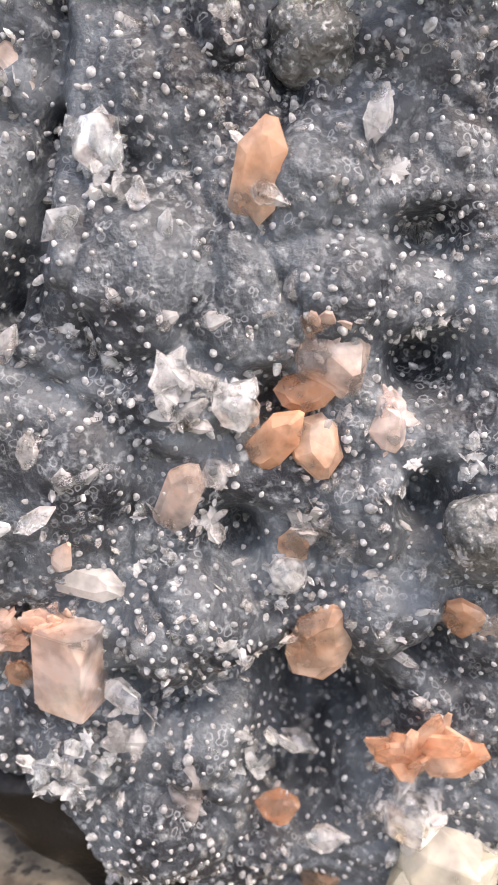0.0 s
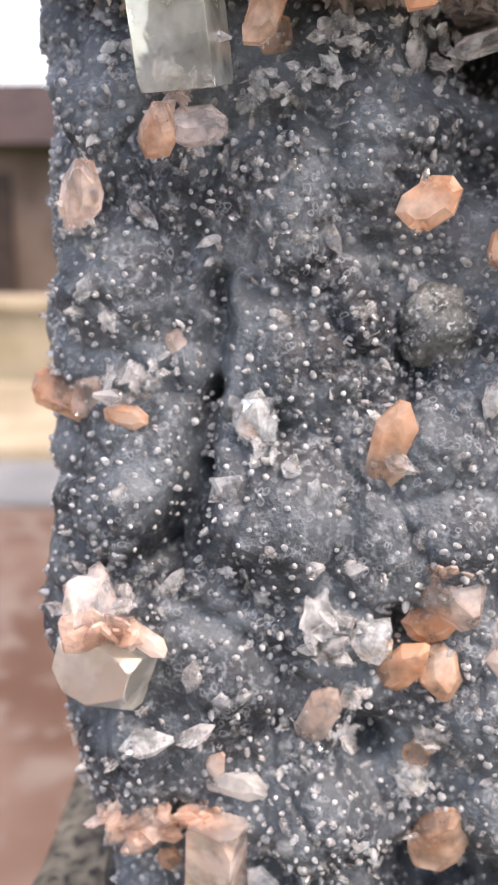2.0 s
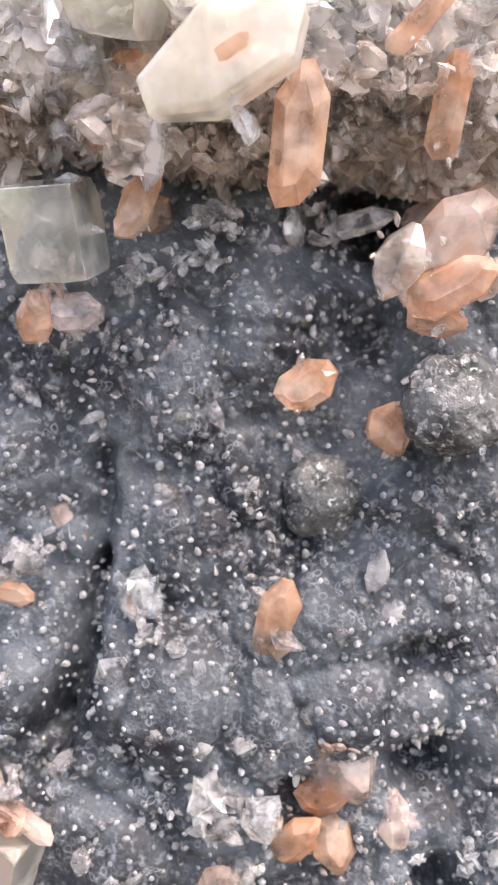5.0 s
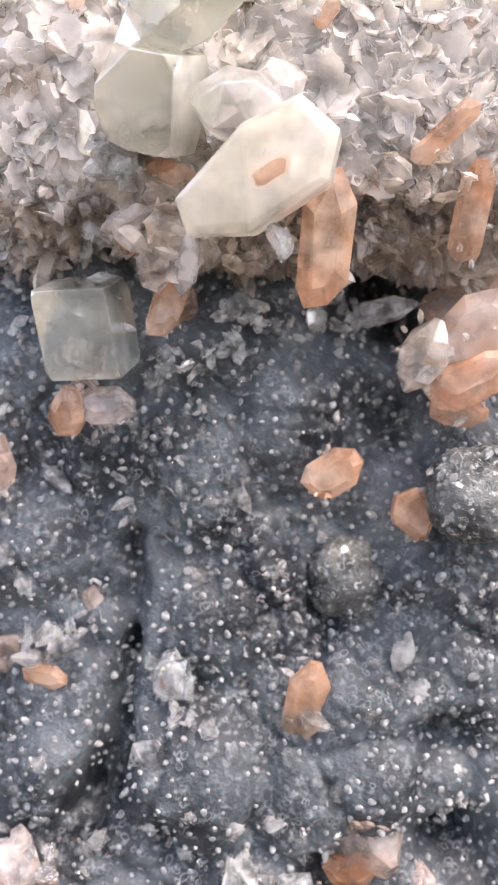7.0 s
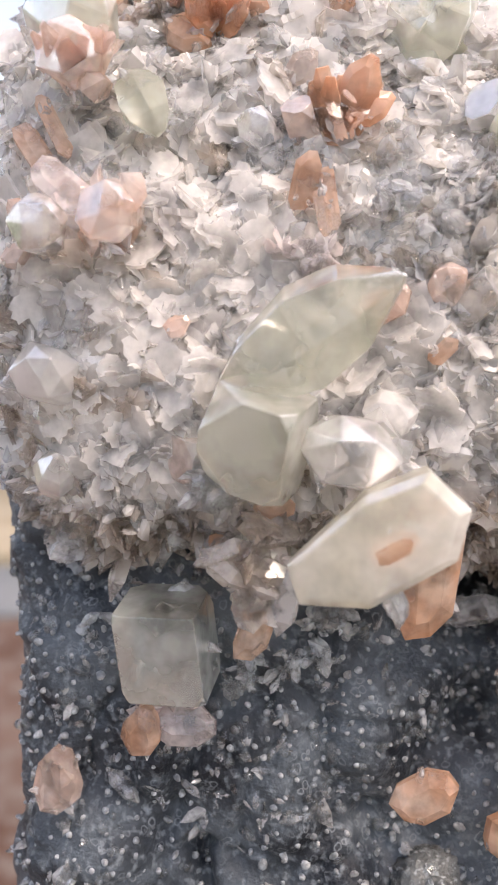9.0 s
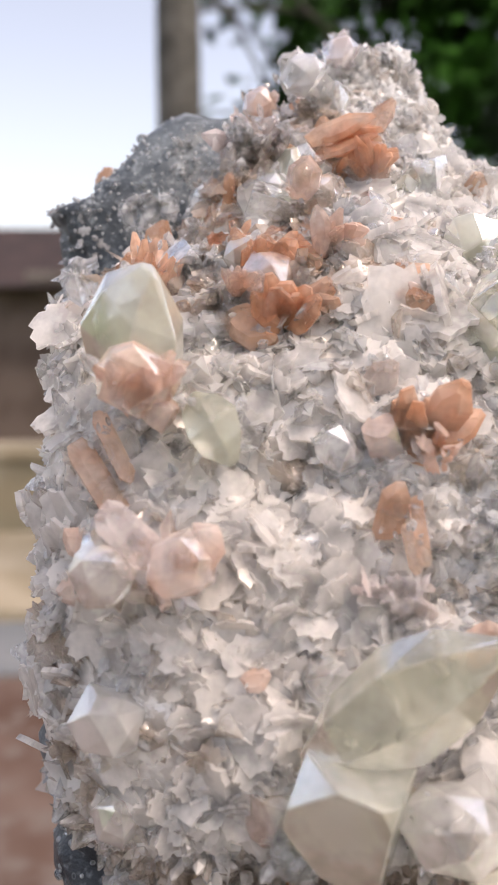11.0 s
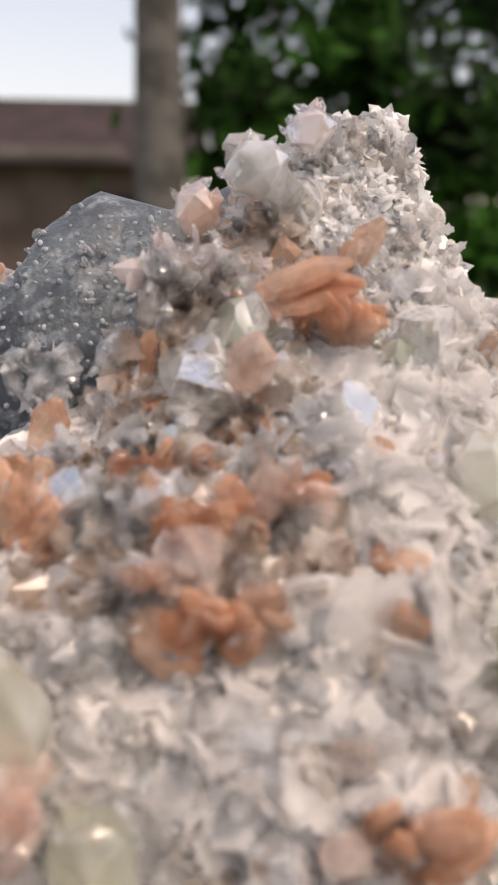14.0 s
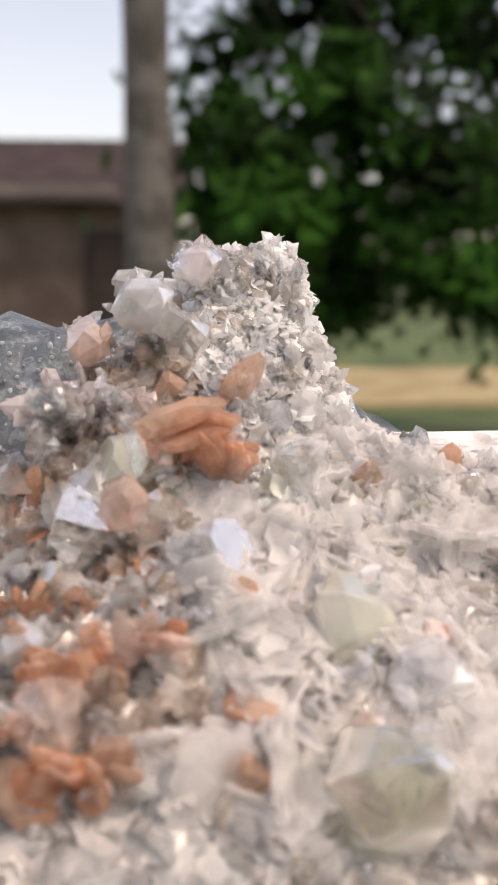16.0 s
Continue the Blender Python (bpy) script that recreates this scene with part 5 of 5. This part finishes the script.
def strew(fn, count, parts, z_range, a_range, meshes, name, mat, size, lean, keep, seed, near, sink=0.0, gap=0.0):
    """Pieces strewn over a surface: some as parts, the rest joined."""
    rng = random.Random(seed)
    verts, faces, made = [], [], 0
    datas = [([v.co.copy() for v in me.vertices], [tuple(p.vertices) for p in me.polygons]) for me in meshes]
    done, taken = 0, {}
    while done < count:
        z, a = rng.uniform(*z_range), rng.uniform(*a_range)
        u = rng.uniform(-0.995, 0.995)
        a = -math.acos(math.copysign(abs(u) ** 3.0, u))
        p, n = outward(fn, z, a)
        done += 1
        if not keep(p, n, rng):
            continue
        if gap:   # keep a least distance between them
            c = tuple(int(q // gap) for q in p)
            if any((p - o).length < gap for i in (-1, 0, 1) for j in (-1, 0, 1) for k in (-1, 0, 1) for o in taken.get((c[0] + i, c[1] + j, c[2] + k), ())):
                continue
            taken.setdefault(c, []).append(p)
        n = (n + Vector((rng.gauss(0, lean), rng.gauss(0, lean), rng.gauss(0, lean)))).normalized()
        s = rng.uniform(*size) * (1 + 0.4 * (rng.random() < 0.1))
        m = Matrix.Translation(at(*(p - n * sink))) @ (basis(n, rng) @ Matrix.Diagonal((s * rng.uniform(0.8, 1.2), s * rng.uniform(0.8, 1.2), s * rng.uniform(0.8, 1.35)))).to_4x4()
        k = rng.randrange(len(meshes))
        if made < parts and near(p):
            ob = new(name, meshes[k])
            ob.parent = specimen
            ob.matrix_parent_inverse = specimen.matrix_world.inverted()
            ob.matrix_basis = m
            made += 1
        else:
            i = len(verts)
            vs, fs = datas[k]
            verts += [m @ v for v in vs]
            faces += [tuple(q + i for q in f) for f in fs]
    raw(name + "_scatter", verts, faces, mat, specimen, kind="stuff", smooth=meshes[0].polygons[0].use_smooth)


rng0 = random.Random(3)
nubs = [nub_mesh("quartz_nub", M_DOT, 1.0, l, 7, rng0) for l in (0.9, 1.2, 1.6, 2.1)]
bumps = [nub_mesh("quartz_bump", M_DROP, 1.0, l, 9, rng0) for l in (0.7, 0.9, 1.1)]
front = (-math.pi, 0.0)


def patchy(p, f, o):
    return noise.noise(Vector((p.x * f + o, p.y * f, p.z * f)))


strew(body_point, 15500, 300, (-0.70, 0.45), front, nubs, "quartz_nub", M_DOT, (0.00038, 0.00068), 0.3,
      lambda p, n, r: n.y < 0.35 and r.random() < 0.8 + 1.4 * patchy(p, 9, 3) and not (0.42 < p.z < 0.85), 21, lambda p: -0.2 < p.x < 0.1 and -0.3 < p.z < 0.35, 0.0008, gap=0.0118)
strew(body_point, 5200, 0, (0.85, 1.098), front, nubs, "fin_nub", M_DOT, (0.00026, 0.00050), 0.4,
      lambda p, n, r: n.y < 0.35 and r.random() < 0.75 + 1.4 * patchy(p, 9, 3), 24, lambda p: False, 0.0006, gap=0.0085)
strew(body_point, 2600, 200, (-0.70, 1.08), front, bumps, "quartz_bump", M_DROP, (0.0006, 0.0013), 0.3,
      lambda p, n, r: n.y < 0.35 and r.random() < 0.5 + 1.5 * patchy(p, 6, 8) and not (0.42 < p.z < 0.85), 22, lambda p: -0.2 < p.x < 0.1 and -0.3 < p.z < 0.35, 0.0008)


def chip_mesh(name, mat, rng, kind):
    bm = bmesh.new()
    m3 = Matrix.Identity(3)
    if kind == "slab":
        q = Euler((radians(90 + rng.uniform(-30, 30)), rng.uniform(-0.4, 0.4), 0)).to_matrix()
        plate(bm, 0.75, rng.uniform(0.10, 0.16), 1.0, rng, Vector((0, 0, 0.25)), q)
    elif kind == "shelf":   # a broad flat plate with a finely toothed rim
        q = Euler((radians(90 + rng.uniform(-22, 22)), rng.uniform(-0.35, 0.35), 0)).to_matrix()
        n, t = 22, rng.uniform(0.07, 0.12)
        rim = []
        for i in range(n):
            g = 2 * math.pi * (i + rng.uniform(-0.3, 0.3)) / n
            f = (0.86 + 0.16 * math.sin(2 * g + rng.uniform(-0.4, 0.4)) * math.cos(3 * g)) * (rng.uniform(0.84, 0.94) if i % 2 else rng.uniform(0.98, 1.10))
            rim.append(bm.verts.new(q @ Vector((0.8 * f * math.cos(g), rng.uniform(-0.1, 0.1) * t, f * math.sin(g))) + Vector((0, 0, 0.35))))
        low = [bm.verts.new(v.co * 0.97 - q @ Vector((0, 1.6 * t, 0))) for v in rim]
        bm.faces.new(rim)
        bm.faces.new(low[::-1])
        for i in range(n):
            bm.faces.new((rim[i], low[i], low[(i + 1) % n], rim[(i + 1) % n]))
    elif kind == "star":
        for i in range(3):
            q = Euler((radians(90 + rng.uniform(-45, 45)), rng.uniform(-0.7, 0.7), rng.uniform(0, 3))).to_matrix()
            plate(bm, rng.uniform(0.45, 0.7), rng.uniform(0.07, 0.13), rng.uniform(0.65, 0.95), rng, Vector((rng.uniform(-0.4, 0.4), rng.uniform(-0.4, 0.4), 0.2 + 0.15 * i)), q)
    elif kind == "chunk":
        chunk(bm, rng.uniform(0.5, 0.7), rng.uniform(0.45, 0.65), rng.uniform(0.6, 0.9), rng, Vector((0, 0, 0.3)), m3)
    else:
        spire(bm, 0.42, 0.36, 1.0, 0.6, rng.choice((4, 5, 6)), rng, Vector((0, 0, 0.4)), m3)
    bmesh.ops.recalc_face_normals(bm, faces=bm.faces[:])
    me = bpy.data.meshes.new(name)
    bm.to_mesh(me)
    bm.free()
    me.materials.append(mat)
    return me


flakes = [chip_mesh("white_flake", M_WHITE, rng0, k) for k in ("slab", "slab", "chunk", "star", "star", "slab", "chunk")]
lumps = [chip_mesh("white_chip", M_SNOW, rng0, k) for k in ("chunk", "chunk", "slab", "chunk", "star")]
clears = [chip_mesh("clear_chip", M_CLEAR, rng0, k) for k in ("chunk", "chunk", "slab", "chunk", "slab")]
browns = [chip_mesh("beige_chip", M_AMBERCLEAR, rng0, k) for k in ("chunk", "slab", "chunk", "chunk", "star", "slab")]


strew(body_point, 5200, 280, (-0.70, 1.08), front, [chip_mesh("quartz_point", M_CLEAR, rng0, k) for k in ("point", "point", "slab")], "quartz_point", M_CLEAR, (0.0006, 0.0019), 0.8,
      lambda p, n, r: n.y < 0.35 and r.random() < 0.45 + 1.6 * patchy(p, 8, 12) and not (0.42 < p.z < 0.85), 23, lambda p: -0.2 < p.x < 0.1 and -0.3 < p.z < 0.35, 0.0004)


strew(crust_point, 11000, 290, (0.387, 1.145), front, flakes, "white_flake", M_WHITE, (0.0008, 0.0019), 0.45,
      lambda p, n, r: n.y < 0.5 and r.random() < (0.58 if p.z < 0.86 else 0.85 if p.x > -0.08 else 0.0) + 1.6 * patchy(p, 11, 1), 31, lambda p: -0.25 < p.x < 0.1 and 0.45 < p.z < 1.1)
strew(crust_point, 2600, 200, (0.387, 1.145), front, clears, "clear_chip", M_CLEAR, (0.0016, 0.0042), 0.6,
      lambda p, n, r: n.y < 0.5 and r.random() < (0.7 if p.z < 0.88 or p.x > -0.08 else 0.3) + 1.6 * patchy(p, 6, 5), 32, lambda p: -0.25 < p.x < 0.1 and 0.5 < p.z < 1.1)
strew(crust_point, 2600, 200, (0.387, 1.145), front, browns, "beige_chip", M_AMBERCLEAR, (0.0016, 0.0042), 0.55,
      lambda p, n, r: n.y < 0.5 and r.random() < (0.6 if p.z < 0.52 or (p.x < -0.2 and p.z < 0.75) else 0.22), 33, lambda p: -0.25 < p.x < 0.1)
strew(crust_point, 1500, 0, (0.80, 0.99), front, clears + lumps, "flat_top_flake", M_FROSTWHITE, (0.0012, 0.0034), 0.5,
      lambda p, n, r: n.y < 0.5 and r.random() < (0.75 if p.z < 0.88 or p.x > -0.08 else 0.06), 34, lambda p: False)
strew(crust_point, 3600, 120, (0.90, 1.145), front, lumps, "white_chip", M_SNOW, (0.0010, 0.0024), 0.5,
      lambda p, n, r: n.y < 0.6 and r.random() < (0.95 if p.x > -0.085 else 0.08), 36, lambda p: -0.1 < p.x < 0.1)
strew(crust_point, 3600, 0, (0.86, 1.06), front, clears + browns, "smoky_chip", M_SMOKE, (0.0018, 0.0042), 0.5,
      lambda p, n, r: n.y < 0.5 and p.x < -0.085 and r.random() < 0.85, 35, lambda p: False)
strew(crust_point, 6000, 0, (0.965, 1.010), front, lumps + clears, "ridge_flake", M_WHITE, (0.0014, 0.0034), 0.5,
      lambda p, n, r: p.x > 0.02, 37, lambda p: False)
strew(crust_point, 2600, 120, (0.88, 1.08), front, [chip_mesh("amber_chip", M_RUST, rng0, k) for k in ("chunk", "slab", "chunk", "slab")], "amber_chip", M_RUST, (0.0012, 0.0032), 0.6,
      lambda p, n, r: n.y < 0.6 and p.x < -0.1 and r.random() < 0.12 + 1.2 * patchy(p, 7, 2), 38, lambda p: True)
strew(crust_point, 7200, 240, (0.47, 0.90), front, [chip_mesh("white_plate", M_WHITE, rng0, "shelf") for _ in range(8)], "white_plate", M_WHITE, (0.0016, 0.0040), 0.30,
      lambda p, n, r: n.y < 0.5 and (p.z < 0.88 or p.x > -0.06) and r.random() < 0.62 + 1.6 * patchy(p, 5, 4), 39, lambda p: p.x > -0.3)
strew(crust_point, 1500, 140, (0.385, 0.46), front, [chip_mesh("beige_point", M_AMBERCLEAR, rng0, "point") for _ in range(4)], "beige_point", M_AMBERCLEAR, (0.0014, 0.0034), 0.5,
      lambda p, n, r: n.y < 0.3 and r.random() < 0.6, 40, lambda p: True)
strew(crust_point, 2600, 200, (0.84, 1.08), front, [chip_mesh("clear_point", M_CLEAR, rng0, k) for k in ("point", "point", "chunk", "point")], "clear_point", M_CLEAR, (0.0010, 0.0030), 0.7,
      lambda p, n, r: n.y < 0.6 and p.x < 0.0 and r.random() < 0.35 + 1.3 * patchy(p, 9, 6), 41, lambda p: True)
strew(crust_point, 2600, 60, (0.84, 1.003), front, [chip_mesh("pale_plate", M_WHITE, rng0, "shelf") for _ in range(6)], "pale_plate", M_WHITE, (0.0026, 0.0056), 0.3,
      lambda p, n, r: n.y < 0.6 and p.x > -0.09 and r.random() < 0.55 + 1.5 * patchy(p, 6, 9), 42, lambda p: True)
